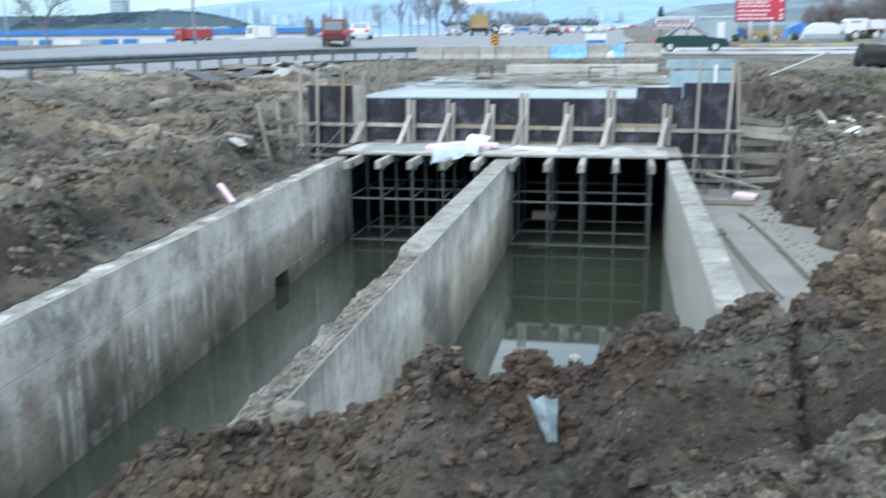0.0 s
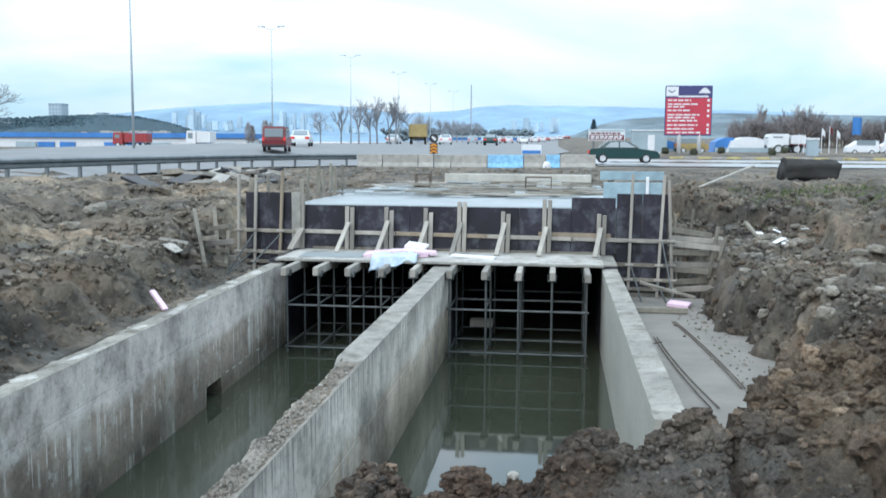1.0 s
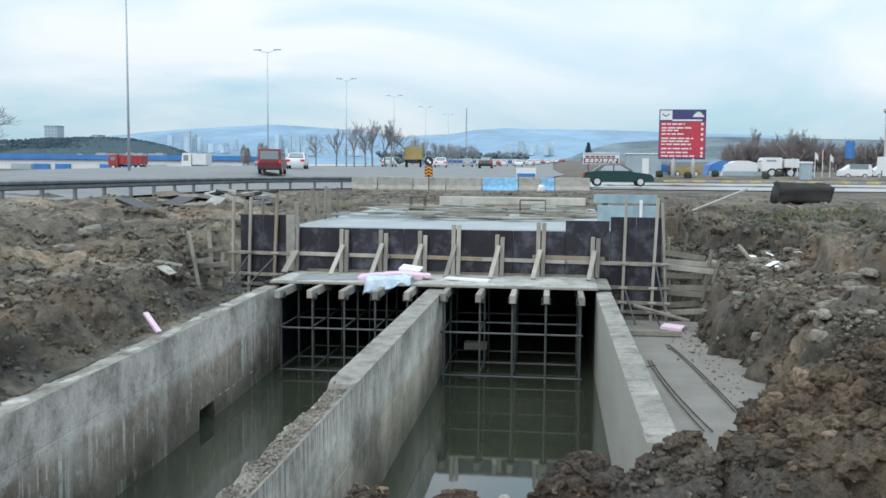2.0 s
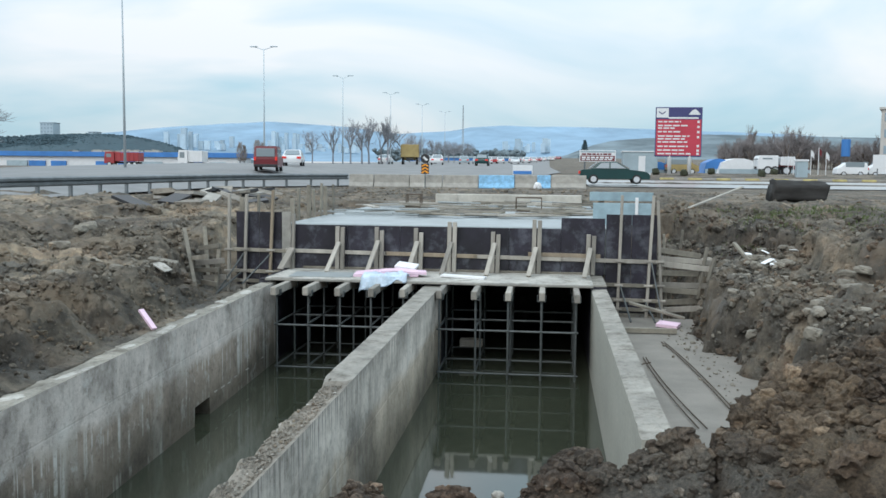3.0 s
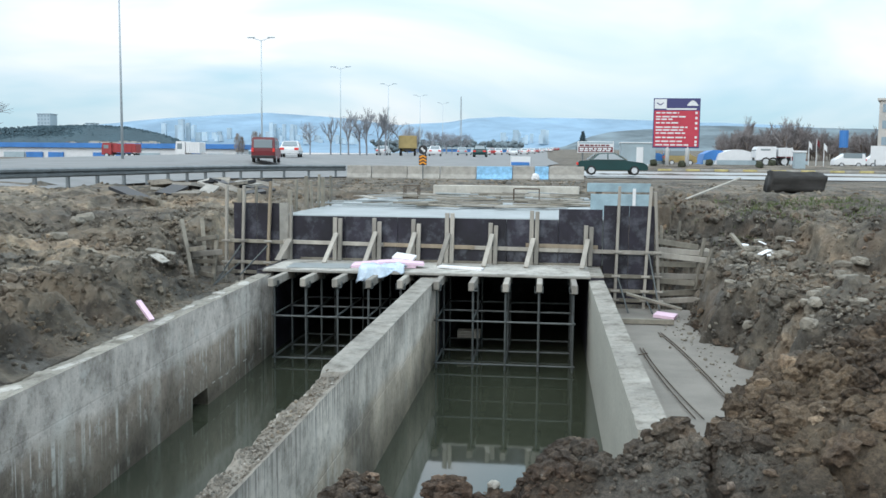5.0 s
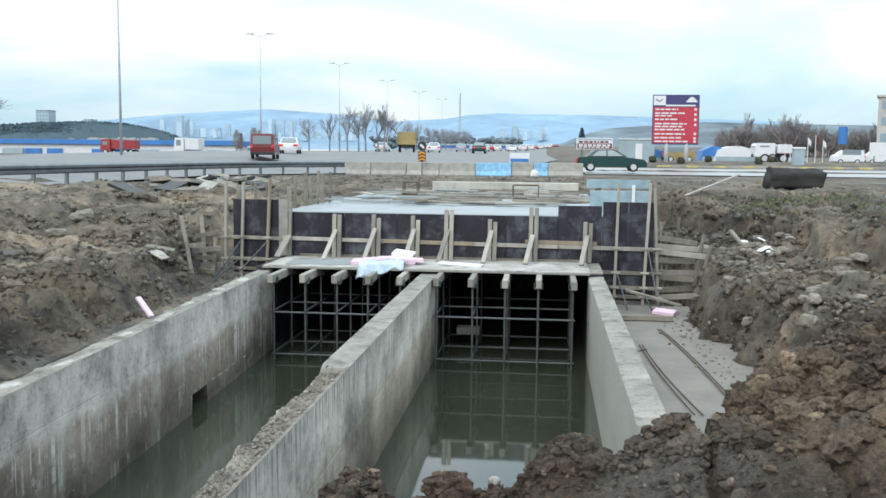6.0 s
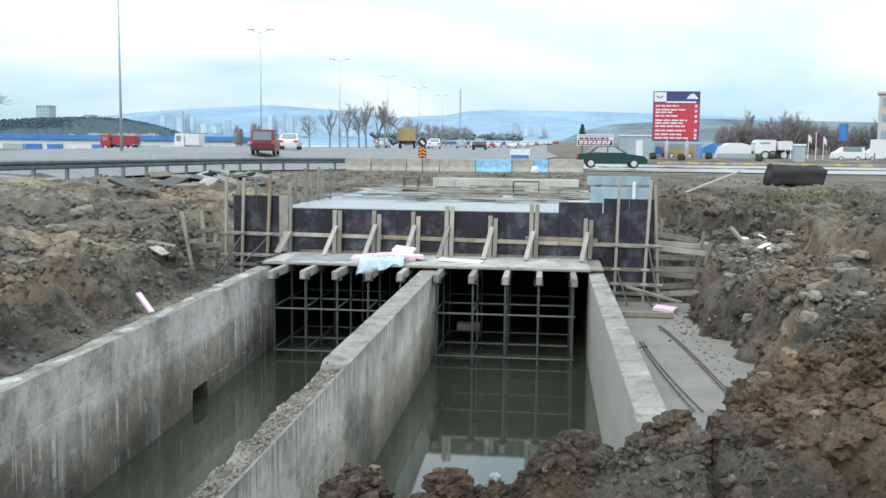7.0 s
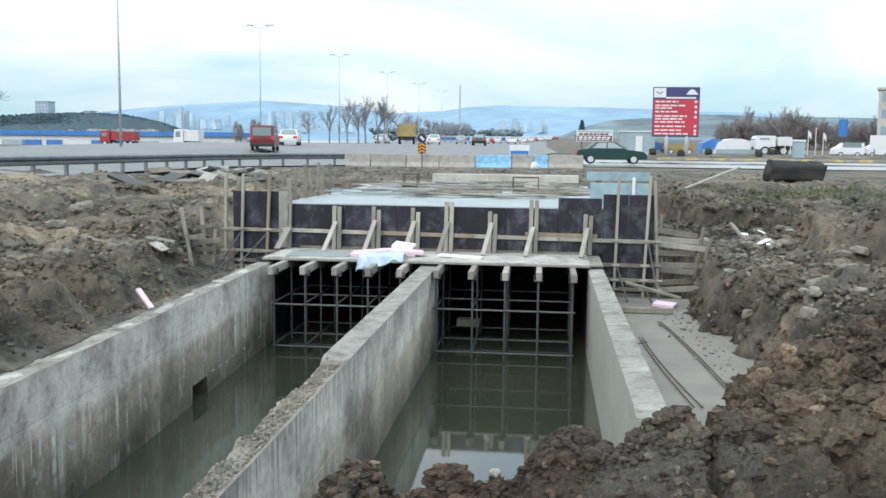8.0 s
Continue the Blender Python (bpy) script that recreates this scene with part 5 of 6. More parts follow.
# guard rail
rail_pts = [(-19.5, -6), (-17.6, 4), (-16.7, 11.2), (-16.3, 18), (-16.0, 25), (-15.4, 30.5), (-13.8, 34.5), (-11.6, 37.2)]
rail = thing("guard_rail", "galvanised steel guard rail along the highway", "guard rail")
path_len = [0.0]
for a, b in zip(rail_pts, rail_pts[1:]):
    path_len.append(path_len[-1] + math.dist(a, b))


def rail_at(s):
    x = float(np.interp(s, path_len, [p[0] for p in rail_pts]))
    y = float(np.interp(s, path_len, [p[1] for p in rail_pts]))
    return x, y


WAVE = ((0.0, -0.155), (0.07, -0.11), (0.07, -0.05), (0.0, 0.0), (0.07, 0.05), (0.07, 0.11), (0.0, 0.155))
L = path_len[-1]
s = 0.0
while s < L - 0.2:
    e = min(L, s + 4.0)
    bm = bmesh.new()
    ends = []
    for q in (s, e):
        x, y = rail_at(q)
        z = far_z(x, y) + 0.60
        ends.append([bm.verts.new((x + dx, y, z + dz)) for dx, dz in WAVE])
    for i in range(len(WAVE) - 1):
        bm.faces.new((ends[0][i], ends[0][i + 1], ends[1][i + 1], ends[1][i]))
    ob = part("rail_beam", bm, mat_rail, rail)
    ob.modifiers.new("thickness", "SOLIDIFY").thickness = 0.02
    x, y = rail_at(s)
    z = far_z(x, y)
    part("rail_post", box(bmesh.new(), (x - 0.16, y - 0.06, z - 0.3), (x - 0.04, y + 0.06, z + 0.72), None, 0.01), mat_rail, rail)
    if e - s > 3:
        x, y = rail_at((s + e) / 2)
        part("rail_post", box(bmesh.new(), (x - 0.16, y - 0.06, z - 0.3), (x - 0.04, y + 0.06, z + 0.72), None, 0.01), mat_rail, rail)
    s = e


# ---------------------------------------------------------------- lamps, signs and boards
def street_lamp(x, y, h=12.5):
    # masts beyond y 60 take the paler colour with haze in it
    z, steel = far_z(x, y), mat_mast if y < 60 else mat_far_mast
    lamp = thing("street_lamp", "tall grey twin-arm street lamp by the highway", "street lamp", (x, y, z), "street lamps")
    part("mast", tube(bmesh.new(), (0, 0, 0), (0, 0, h), 0.10, 0.045, 10), steel, lamp, smooth=True)
    for sgn in (-1, 1):
        arm = part("arm", tube(bmesh.new(), (0, 0, h - 0.1), (sgn * 1.1, 0, h + 0.25), 0.035, 0.03, 6), steel, lamp)
        part("lamp_head", box(bmesh.new(), (sgn * 1.1 - 0.4, -0.16, h + 0.2), (sgn * 1.1 + 0.4, 0.16, h + 0.30), None, 0.04), steel, arm)


for x, y in ((-29.4, 45), (-30.2, 80), (-29.0, 113), (-27.8, 146), (-26.7, 179), (-25.6, 212)):
    street_lamp(x, y, 12.3)
street_lamp(-62, 70, 9)
mast = thing("radio_mast", "thin grey lattice mast far along the road", "mast", (-22.8, 230, far_z(-22.8, 230)))
for dx, dy in ((-0.3, -0.2), (0.3, -0.2), (0, 0.3)):
    part("leg", tube(bmesh.new(), (dx, dy, 0), (dx * 0.3, dy * 0.3, 15), 0.07, 0.05, 5), mat_mast, mast)
for k in range(14):
    part("rung", tube(bmesh.new(), (-0.3 + 0.015 * k, -0.2, 1 + k), (0.3 - 0.015 * k, -0.2, 1.6 + k), 0.04, seg=4), mat_mast, mast)

sign = thing("chevron_sign", "yellow and black chevron marker on a post", "road sign", (-6.7, 36.2, 1.2))
part("post", tube(bmesh.new(), (0, 0, 0), (0, 0, 2.0), 0.035), mat_rail, sign)
part("plate", box(bmesh.new(), (-0.23, -0.05, 0.82), (0.23, -0.035, 1.42), None, 0.004), mat_black, sign)
for k in range(3):
    z = 0.88 + 0.19 * k
    bm = bmesh.new()
    for sg in (-1, 1):
        beam(bm, (sg * 0.20, -0.056, z), (0, -0.056, z + 0.12), 0.012, 0.085, 0)
    part("chevron", bm, mat_orange, sign)
bm = bmesh.new()
bmesh.ops.create_cone(bm, cap_ends=True, segments=24, radius1=0.27, radius2=0.27, depth=0.02, matrix=pose(0, -0.05, 1.72, 90))
disc = part("disc", bm, mat_black, sign, "dark round plate with a white mark")
part("mark", beam(bmesh.new(), (-0.1, -0.066, 1.82), (0.12, -0.066, 1.62), 0.01, 0.13, 0), mat_white, disc)

# large red information board
board = thing("billboard", "tall red and white information board on two posts", "billboard", (0, 0, 0))
X0, X1, Z0, Z1, BY = 8.78, 12.38, 3.46, 7.34, 57.0
for x in (9.95, 11.5):
    part("post", tube(bmesh.new(), (x, BY + 0.15, 1.9), (x, BY + 0.15, 5.6), 0.16, seg=12), mat_white, board, smooth=True)
part("frame", box(bmesh.new(), (X0, BY, Z0), (X1, BY + 0.1, Z1), None, 0.02), mat_navy, board)
part("red_field", box(bmesh.new(), (X0 + 0.07, BY - 0.012, Z0 + 0.1), (X1 - 0.07, BY - 0.004, 6.38), None, 0), mat_signred, board)
part("header_field", box(bmesh.new(), (X0 + 0.07, BY - 0.012, 6.52), (X0 + 1.0, BY - 0.004, Z1 - 0.08), None, 0), mat_white, board)
part("header_line", box(bmesh.new(), (X0 + 1.0, BY - 0.012, 6.44), (X1 - 0.3, BY - 0.004, 6.56), None, 0), mat_white, board)
bm = bmesh.new()
for k in range(12):
    a = math.pi * k / 11
    box(bm, (11.35 + 0.072 * k, BY - 0.014, 6.75), (11.42 + 0.072 * k, BY - 0.005, 6.85 + 0.32 * math.sin(a)))
part("emblem", bm, mat_white, board, "white emblem")
bm = bmesh.new()
for sg in (-1, 1):
    beam(bm, (X0 + 0.5, BY - 0.018, 6.8), (X0 + 0.5 + sg * 0.26, BY - 0.018, 6.98), 0.006, 0.07, 0)
part("emblem", bm, mat_navy, board, "dark emblem")
rb = random.Random(4)
for z, w in ((6.2, 0.62), (5.9, 0.82), (5.7, 0.45), (5.42, 0.6), (5.08, 0.86), (4.86, 0.74), (4.62, 0.8), (4.28, 0.82), (3.98, 0.72), (3.7, 0.9)):
    x = X0 + 0.2
    end = X0 + 0.2 + (X1 - X0 - 0.75) * w
    bm = bmesh.new()
    while x < end:
        ln = rb.uniform(0.25, 0.6)
        box(bm, (x, BY - 0.022, z - 0.055), (min(end, x + ln), BY - 0.013, z + 0.055))
        x += ln + 0.09
    part("text_bar", bm, mat_white, board)
for z in (6.2, 5.8, 5.4, 5.0, 4.3, 3.95, 3.7):
    part("bullet", box(bmesh.new(), (X1 - 0.38, BY - 0.022, z - 0.09), (X1 - 0.2, BY - 0.013, z + 0.09)), mat_white, board)

bb2 = thing("billboard", "long low advertising board behind parked lorries", "billboard")
part("panel", box(bmesh.new(), (3.9, 90, 3.3), (8.0, 90.15, 4.6), None, 0.02), mat_white, bb2)
part("print_band", box(bmesh.new(), (4.0, 89.975, 3.4), (7.9, 89.995, 3.98)), mat_van, bb2)
part("print_band", box(bmesh.new(), (4.0, 89.975, 4.36), (7.9, 89.995, 4.54)), mat_shed, bb2)
rb2 = random.Random(6)
for z, hh in ((4.16, 0.09), (3.78, 0.10), (3.56, 0.07)):
    x = 4.15
    while x < 7.6:
        ln = rb2.uniform(0.2, 0.55)
        part("text_bar", box(bmesh.new(), (x, 89.955, z - hh), (min(7.75, x + ln), 89.972, z + hh)), mat_van if z > 4 else mat_white, bb2)
        x += ln + 0.12
for x in (4.5, 7.4):
    part("post", tube(bmesh.new(), (x, 90.2, 1.9), (x, 90.2, 3.4), 0.1), mat_rail, bb2)
bb3 = thing("hoarding", "small blue and white notice board behind barriers", "notice board")
part("panel", box(bmesh.new(), (-1.75, 41, 2.0), (-0.5, 41.06, 2.6), None, 0.01), mat_white, bb3)
part("print_band", box(bmesh.new(), (-1.7, 40.97, 2.05), (-0.55, 40.99, 2.25)), mat_blue, bb3)
for x in (-1.6, -0.65):
    part("post", tube(bmesh.new(), (x, 41.1, 1.2), (x, 41.1, 2.58), 0.05), mat_rail, bb3)


# ---------------------------------------------------------------- vehicles
def wheel(parent, x, y, r, w=0.2):
    bm = bmesh.new()
    bmesh.ops.create_cone(bm, cap_ends=True, segments=20, radius1=r, radius2=r, depth=w, matrix=pose(x, y, r, 90))
    bmesh.ops.bevel(bm, geom=[e for e in bm.edges if len(e.link_faces) == 2 and any(len(f.verts) > 4 for f in e.link_faces)], offset=0.03, segments=1, affect="EDGES")
    ty = part("tyre", bm, mat_tyre, parent)
    bm = bmesh.new()
    bmesh.ops.create_cone(bm, cap_ends=True, segments=16, radius1=r * 0.62, radius2=r * 0.62, depth=w + 0.02, matrix=pose(x, y, r, 90))
    part("rim", bm, mat_chrome, ty)


def extrude_profile(pts, half, taper=None):
    """A side outline (x, z) made solid across y; taper(z) narrows it towards the roof."""
    bm = bmesh.new()
    a = [bm.verts.new((x, -half * (taper(z) if taper else 1), z)) for x, z in pts]
    b = [bm.verts.new((x, half * (taper(z) if taper else 1), z)) for x, z in pts]
    n = len(pts)
    for i in range(n):
        bm.faces.new((a[i], b[i], b[(i + 1) % n], a[(i + 1) % n]))
    bm.faces.new(a)
    bm.faces.new(b[::-1])
    bmesh.ops.recalc_face_normals(bm, faces=bm.faces)
    bmesh.ops.bevel(bm, geom=list(bm.edges), offset=0.05, segments=2, affect="EDGES")
    return bm


def sedan(at, rz, paint, label, rear=True):
    """A saloon, its nose towards +x."""
    c = thing("car", label, "car", at, "vehicles on the roads", rz=rz)
    part("body", extrude_profile([(-2.15, 0.28), (-2.2, 0.62), (-2.12, 0.88), (-1.3, 0.95), (0.75, 0.93), (1.95, 0.78), (2.18, 0.62), (2.2, 0.3)], 0.84), paint, c)
    tp = lambda z: 1.0 - 0.42 * max(0, z - 0.92)
    part("cabin", extrude_profile([(-1.55, 0.9), (-0.95, 1.38), (0.1, 1.42), (0.95, 0.9)], 0.80, tp), paint, c)
    for sg in (-1, 1):
        for pts in ([(-1.2, 0.98), (-0.85, 1.30), (-0.35, 1.33), (-0.35, 0.98)], [(-0.27, 0.98), (-0.27, 1.33), (0.08, 1.34), (0.68, 0.98)]):
            bm = bmesh.new()
            vs = [bm.verts.new((x, sg * (0.808 * tp(z) + 0.006), z)) for x, z in pts]
            bm.faces.new(vs)
            part("side_window", bm, mat_glass, c).modifiers.new("thickness", "SOLIDIFY").thickness = 0.012
    for pts in ([(-1.56, 0.97), (-1.06, 1.35)], [(0.92, 0.97), (0.2, 1.40)]):
        bm = bmesh.new()
        (xa, za), (xb, zb) = pts
        ox = 0.035 if xa > 0 else -0.035
        vs = [bm.verts.new((xa + ox, -0.66, za)), bm.verts.new((xa + ox, 0.66, za)), bm.verts.new((xb + ox, 0.55, zb)), bm.verts.new((xb + ox, -0.55, zb))]
        bm.faces.new(vs)
        part("windscreen", bm, mat_glass, c).modifiers.new("thickness", "SOLIDIFY").thickness = 0.012
    for x in (-1.32, 1.35):
        for y in (-0.76, 0.76):
            wheel(c, x, y, 0.30)
    for sg in (-1, 1):
        part("tail_light", box(bmesh.new(), (-2.23, sg * 0.62 - 0.18, 0.62), (-2.15, sg * 0.62 + 0.18, 0.8), None, 0.01), mat_lampred, c)
        part("headlight", box(bmesh.new(), (2.12, sg * 0.6 - 0.18, 0.58), (2.21, sg * 0.6 + 0.18, 0.72), None, 0.01), mat_chrome, c)
    return c


def box_van(at, rz, paint, label, ln=4.2, h=1.75):
    c = thing("car", label, "van", at, "vehicles on the roads", rz=rz)
    part("body", extrude_profile([(-ln / 2, 0.3), (-ln / 2 - 0.03, 0.9), (-ln / 2 + 0.15, h), (0.5, h), (1.15, 1.05), (ln / 2 - 0.1, 0.9), (ln / 2, 0.3)], 0.82, lambda z: 1 - 0.1 * max(0, z - 0.9)), paint, c)
    part("rear_window", box(bmesh.new(), (-ln / 2 - 0.04, -0.62, 1.02), (-ln / 2 + 0.14, 0.62, 1.58), None, 0.02), mat_glass, c)
    for sg in (-1, 1):
        part("side_window", box(bmesh.new(), (-ln / 2 + 0.4, sg * 0.78 - 0.03, 1.02), (0.7, sg * 0.78 + 0.03, 1.55), None, 0.02), mat_glass, c)
        part("tail_light", box(bmesh.new(), (-ln / 2 - 0.06, sg * 0.72 - 0.08, 0.75), (-ln / 2 + 0.02, sg * 0.72 + 0.08, 1.0), None, 0.01), mat_lampred, c)
    part("bumper", box(bmesh.new(), (-ln / 2 - 0.08, -0.8, 0.32), (-ln / 2 + 0.05, 0.8, 0.5), None, 0.03), mat_black, c)
    for x in (-ln / 2 + 0.75, ln / 2 - 0.75):
        for y in (-0.72, 0.72):
            wheel(c, x, y, 0.30)
    return c


def lorry(at, rz, cab, load, label, ln=7.0, h=3.0, group="vehicles on the roads"):
    c = thing("lorry", label, "lorry", at, group, rz=rz)
    part("chassis", box(bmesh.new(), (-ln / 2, -0.5, 0.6), (ln / 2, 0.5, 0.9), None, 0.02), mat_black, c)
    part("cab", extrude_profile([(ln / 2 - 2.0, 0.6), (ln / 2 - 2.0, h), (ln / 2 - 0.2, h), (ln / 2, 1.6), (ln / 2, 0.6)], 1.15), cab, c)
    part("windscreen", box(bmesh.new(), (ln / 2 - 0.16, -0.95, 1.7), (ln / 2 + 0.01, 0.95, h - 0.45), None, 0.02), mat_glass, c)
    for sg in (-1, 1):
        part("side_window", box(bmesh.new(), (ln / 2 - 1.4, sg * 1.14 - 0.03, 1.75), (ln / 2 - 0.45, sg * 1.14 + 0.03, h - 0.4), None, 0.01), mat_glass, c)
    bm = bmesh.new()
    box(bm, (-ln / 2, -1.2, 1.0), (ln / 2 - 2.2, 1.2, h - 0.15), None, 0.04)
    bodyp = part("load_bed", bm, load, c)
    for k in range(6):
        x = -ln / 2 + 0.1 + k * (ln - 2.5) / 5
        for sg in (-1, 1):
            part("rib", box(bmesh.new(), (x - 0.05, sg * 1.23 - 0.04, 1.0), (x + 0.05, sg * 1.23 + 0.04, h - 0.1), None, 0.01), load, bodyp)
    for x in (-ln / 2 + 0.8, -ln / 2 + 1.9, ln / 2 - 1.0):
        for y in (-1.0, 1.0):
            wheel(c, x, y, 0.48, 0.3)
    return c


def on_road(x, y):
    return (x, y, far_z(x, y) + 0.06)


sedan((4.66, 42.0, 1.49), 0, mat_green, "dark green saloon car on the wet side road")
box_van(on_road(-19.2, 46.0), 101, mat_van, "red estate van seen from behind on the highway")
sedan(on_road(-21.9, 62), 101, mat_white, "white saloon car driving away on the highway")
lorry(on_road(-19.4, 114), 98, mat_yellow, mat_yellow, "yellow dump lorry driving away on the highway", 7.0, 2.9)
lorry(on_road(-79.5, 150), 180, mat_red, mat_red, "red lorry crossing on the far carriageway", 6.8, 2.8)
lorry(on_road(-66, 150), 175, mat_white, mat_white, "white lorry on the far carriageway", 5.0, 3.2)
rv = random.Random(31)
for k, (x, y, p) in enumerate(((-24, 120, mat_white), (-21, 150, mat_white), (-14, 140, mat_shed), (-12, 170, mat_white), (-8, 100, mat_green), (-10.5, 190, mat_white), (-4, 240, mat_white), (-2, 300, mat_white), (0, 360, mat_white), (3, 420, mat_white), (-15, 110, mat_white), (-5, 270, mat_red), (1, 330, mat_white), (-9, 215, mat_white))):
    sedan(on_road(x, y), 95 + rv.uniform(-5, 5), p, "distant car in the queue of highway traffic")


# ---------------------------------------------------------------- buildings and yards
def block_house(at, size, floors, cols, mat, label, name="apartment_building", roof=None, rz=0):
    sx, sy, h = size
    b = thing(name, label, "building", at, rz=rz)
    w = part("wall", box(bmesh.new(), (-sx / 2, 0, -2), (sx / 2, sy, h), None, 0.05), mat, b)
    part("roof", box(bmesh.new(), (-sx / 2 - 0.3, -0.3, h), (sx / 2 + 0.3, sy + 0.3, h + 0.4), None, 0.05), roof or mat, b)
    ww, hh = sx / cols * 0.5, h / floors * 0.5
    for f in range(floors):
        for k in range(cols):
            x, z = -sx / 2 + (k + 0.5) * sx / cols, (f + 0.55) * h / floors
            win = part("window", box(bmesh.new(), (x - ww / 2, -0.08, z - hh / 2), (x + ww / 2, 0.02, z + hh / 2), None, 0.0), mat_hazewin, b)
    return b


block_house((55.4, 130, 2.0), (10.0, 10, 10.0), 4, 5, mat_wallpaint, "pale rendered apartment block at the roadside", rz=-21)
block_house((-293.5, 500, 16), (8, 8, 10.5), 5, 4, mat_city, "pale tower block standing on the wooded hill", "tower_block")
block_house((-276, 520, 17), (4.5, 8, 5.0), 2, 2, mat_city, "small pale house on the wooded hill", "house")

market = thing("market_hall", "long low white hall with a blue roof", "building", (-135, 260, 2.0))
part("wall", box(bmesh.new(), (-85, 0, -3), (40, 12, 2.9), None, 0.02), mat_white, market)
part("roof", box(bmesh.new(), (-86, -1, 2.9), (41, 13, 4.4), None, 0.05), mat_blue, market)
for k in range(16):
    x = -80 + k * 7.4
    if k % 4 != 1:
        part("awning", box(bmesh.new(), (x, -0.6, -1.5), (x + rv.uniform(4.5, 7.0), -0.1, 1.5), None, 0.02), mat_blue if k % 3 else mat_shed, market)
hall = thing("depot", "low blue roofed depot far along the highway", "building", (-26, 300, 4.0))
part("wall", box(bmesh.new(), (-22, 0, -3), (14, 10, 2.0), None, 0.02), mat_blue, hall)
part("roof", box(bmesh.new(), (-22.4, -0.4, 2.0), (14.4, 10.4, 2.6), None, 0.02), mat_shed, hall)

shed = thing("site_cabin", "grey-blue corrugated site cabin on the verge", "cabin", (9.85, 80, 1.9))
part("wall", box(bmesh.new(), (-1.75, 0, 0), (1.75, 2.4, 2.35), None, 0.02), mat_shed, shed)
part("roof", box(bmesh.new(), (-1.85, -0.1, 2.35), (1.85, 2.5, 2.45), None, 0.02), mat_white, shed)
for k in range(12):
    part("rib", box(bmesh.new(), (-1.7 + 0.3 * k, -0.03, 0.05), (-1.62 + 0.3 * k, -0.002, 2.3)), mat_shed, shed)
part("door", box(bmesh.new(), (-0.2, -0.05, 0.1), (0.5, -0.032, 1.95), None, 0.01), mat_white, shed)


def tent(at, w, d, h, mat, label):
    t = thing("market_tent", label, "tent", at, "tents and stalls by the road")
    bm = bmesh.new()
    n = 10
    a, b = [], []
    for k in range(n + 1):
        u = k / n
        z = h * (0.62 + 0.38 * math.sin(math.pi * u)) if 0 < k < n else 0
        for row, y in ((a, 0), (b, d)):
            row.append(bm.verts.new((-w / 2 + w * u, y, z + 0.04 * noise.noise(Vector((u * 9, y, 0))))))
    for k in range(n):
        bm.faces.new((a[k], a[k + 1], b[k + 1], b[k]))
    bm.faces.new(a[::-1])
    bm.faces.new(b)
    part("canopy", bm, mat, t)
    part("front_band", box(bmesh.new(), (-w / 2 + 0.2, -0.05, 0.1), (w / 2 - 0.2, -0.01, h * 0.35)), mat_shed, t)
    return t


tent((18.6, 85, 2.0), 3.2, 4, 1.7, mat_blue, "blue tarpaulin stall beside the road")
tent((20.6, 84, 2.0), 4.6, 4, 1.75, mat_white, "white and blue market tent beside the road")
tent((12.2, 84, 2.0), 2.2, 3, 1.3, mat_blue, "blue tarpaulin heap beside the cabin")
tent((27.5, 95, 2.0), 7.0, 5, 1.8, mat_van, "dull red stall roof behind the flags")
lorry((23.2, 80, 2.0), 180, mat_white, mat_white, "white box lorry parked by the tents", 3.6, 2.0, "parked vehicles")
box_van((14.5, 83, 2.0), 0, mat_yellow, "small yellow van parked behind the board", 3.4, 1.5)
box_van((32.2, 85, 1.9), 180, mat_white, "white minibus parked by the roadside", 3.2, 1.5)
box_van((35.6, 86, 1.9), 180, mat_white, "white van parked by the roadside", 3.0, 1.45)
kiosk = thing("kiosk", "narrow pale grey cabinet standing on the verge", "kiosk", (19.5, 55, 1.4))
part("body", box(bmesh.new(), (-0.4, -0.3, 0), (0.4, 0.3, 1.75), None, 0.03), mat_shed, kiosk)
part("cap", box(bmesh.new(), (-0.46, -0.36, 1.75), (0.46, 0.36, 1.9), None, 0.03), mat_white, kiosk)
wb = thing("notice_board", "white blank notice board on posts", "notice board", (27.2, 60, 1.6))
part("panel", box(bmesh.new(), (-0.9, 0, 1.1), (1.6, 0.08, 2.2), None, 0.01), mat_white, wb)
for x in (-0.5, 0.9):
    part("post", tube(bmesh.new(), (x, 0.1, 0), (x, 0.1, 1.4), 0.05), mat_rail, wb)
for x, h, mat in ((23.4, 2.3, mat_white), (24.3, 2.0, mat_blue), (25.5, 2.9, mat_white), (26.2, 3.1, mat_van), (26.9, 2.7, mat_white), (23.9, 2.2, mat_white)):
    fl = thing("flag", "small flag hanging from a thin pole", "flag", (x, 75, 1.6), "flags by the roadside")
    part("pole", tube(bmesh.new(), (0, 0, 0), (0, 0, h), 0.035, seg=6), mat_white, fl)
    bm = bmesh.new()
    vs = [[bm.verts.new((0.03 + 0.5 * u - 0.25 * u * u, 0.05 * math.sin(6 * u), h - 0.05 - 0.55 * v - 0.35 * u)) for v in (0, 0.5, 1)] for u in (0, 0.25, 0.5, 0.75, 1)]
    for i in range(4):
        for j in range(2):
            bm.faces.new((vs[i][j], vs[i + 1][j], vs[i + 1][j + 1], vs[i][j + 1]))
    part("cloth", bm, mat, fl).modifiers.new("thickness", "SOLIDIFY").thickness = 0.01
tank = thing("water_tank", "blue water tank on a steel stand", "water tank", (45.2, 130, 2.5))
bm = bmesh.new()
bmesh.ops.create_cone(bm, cap_ends=True, segments=16, radius1=0.65, radius2=0.65, depth=2.6, matrix=Matrix.Translation((0, 0, 3.6)))
part("drum", bm, mat_blue, tank)
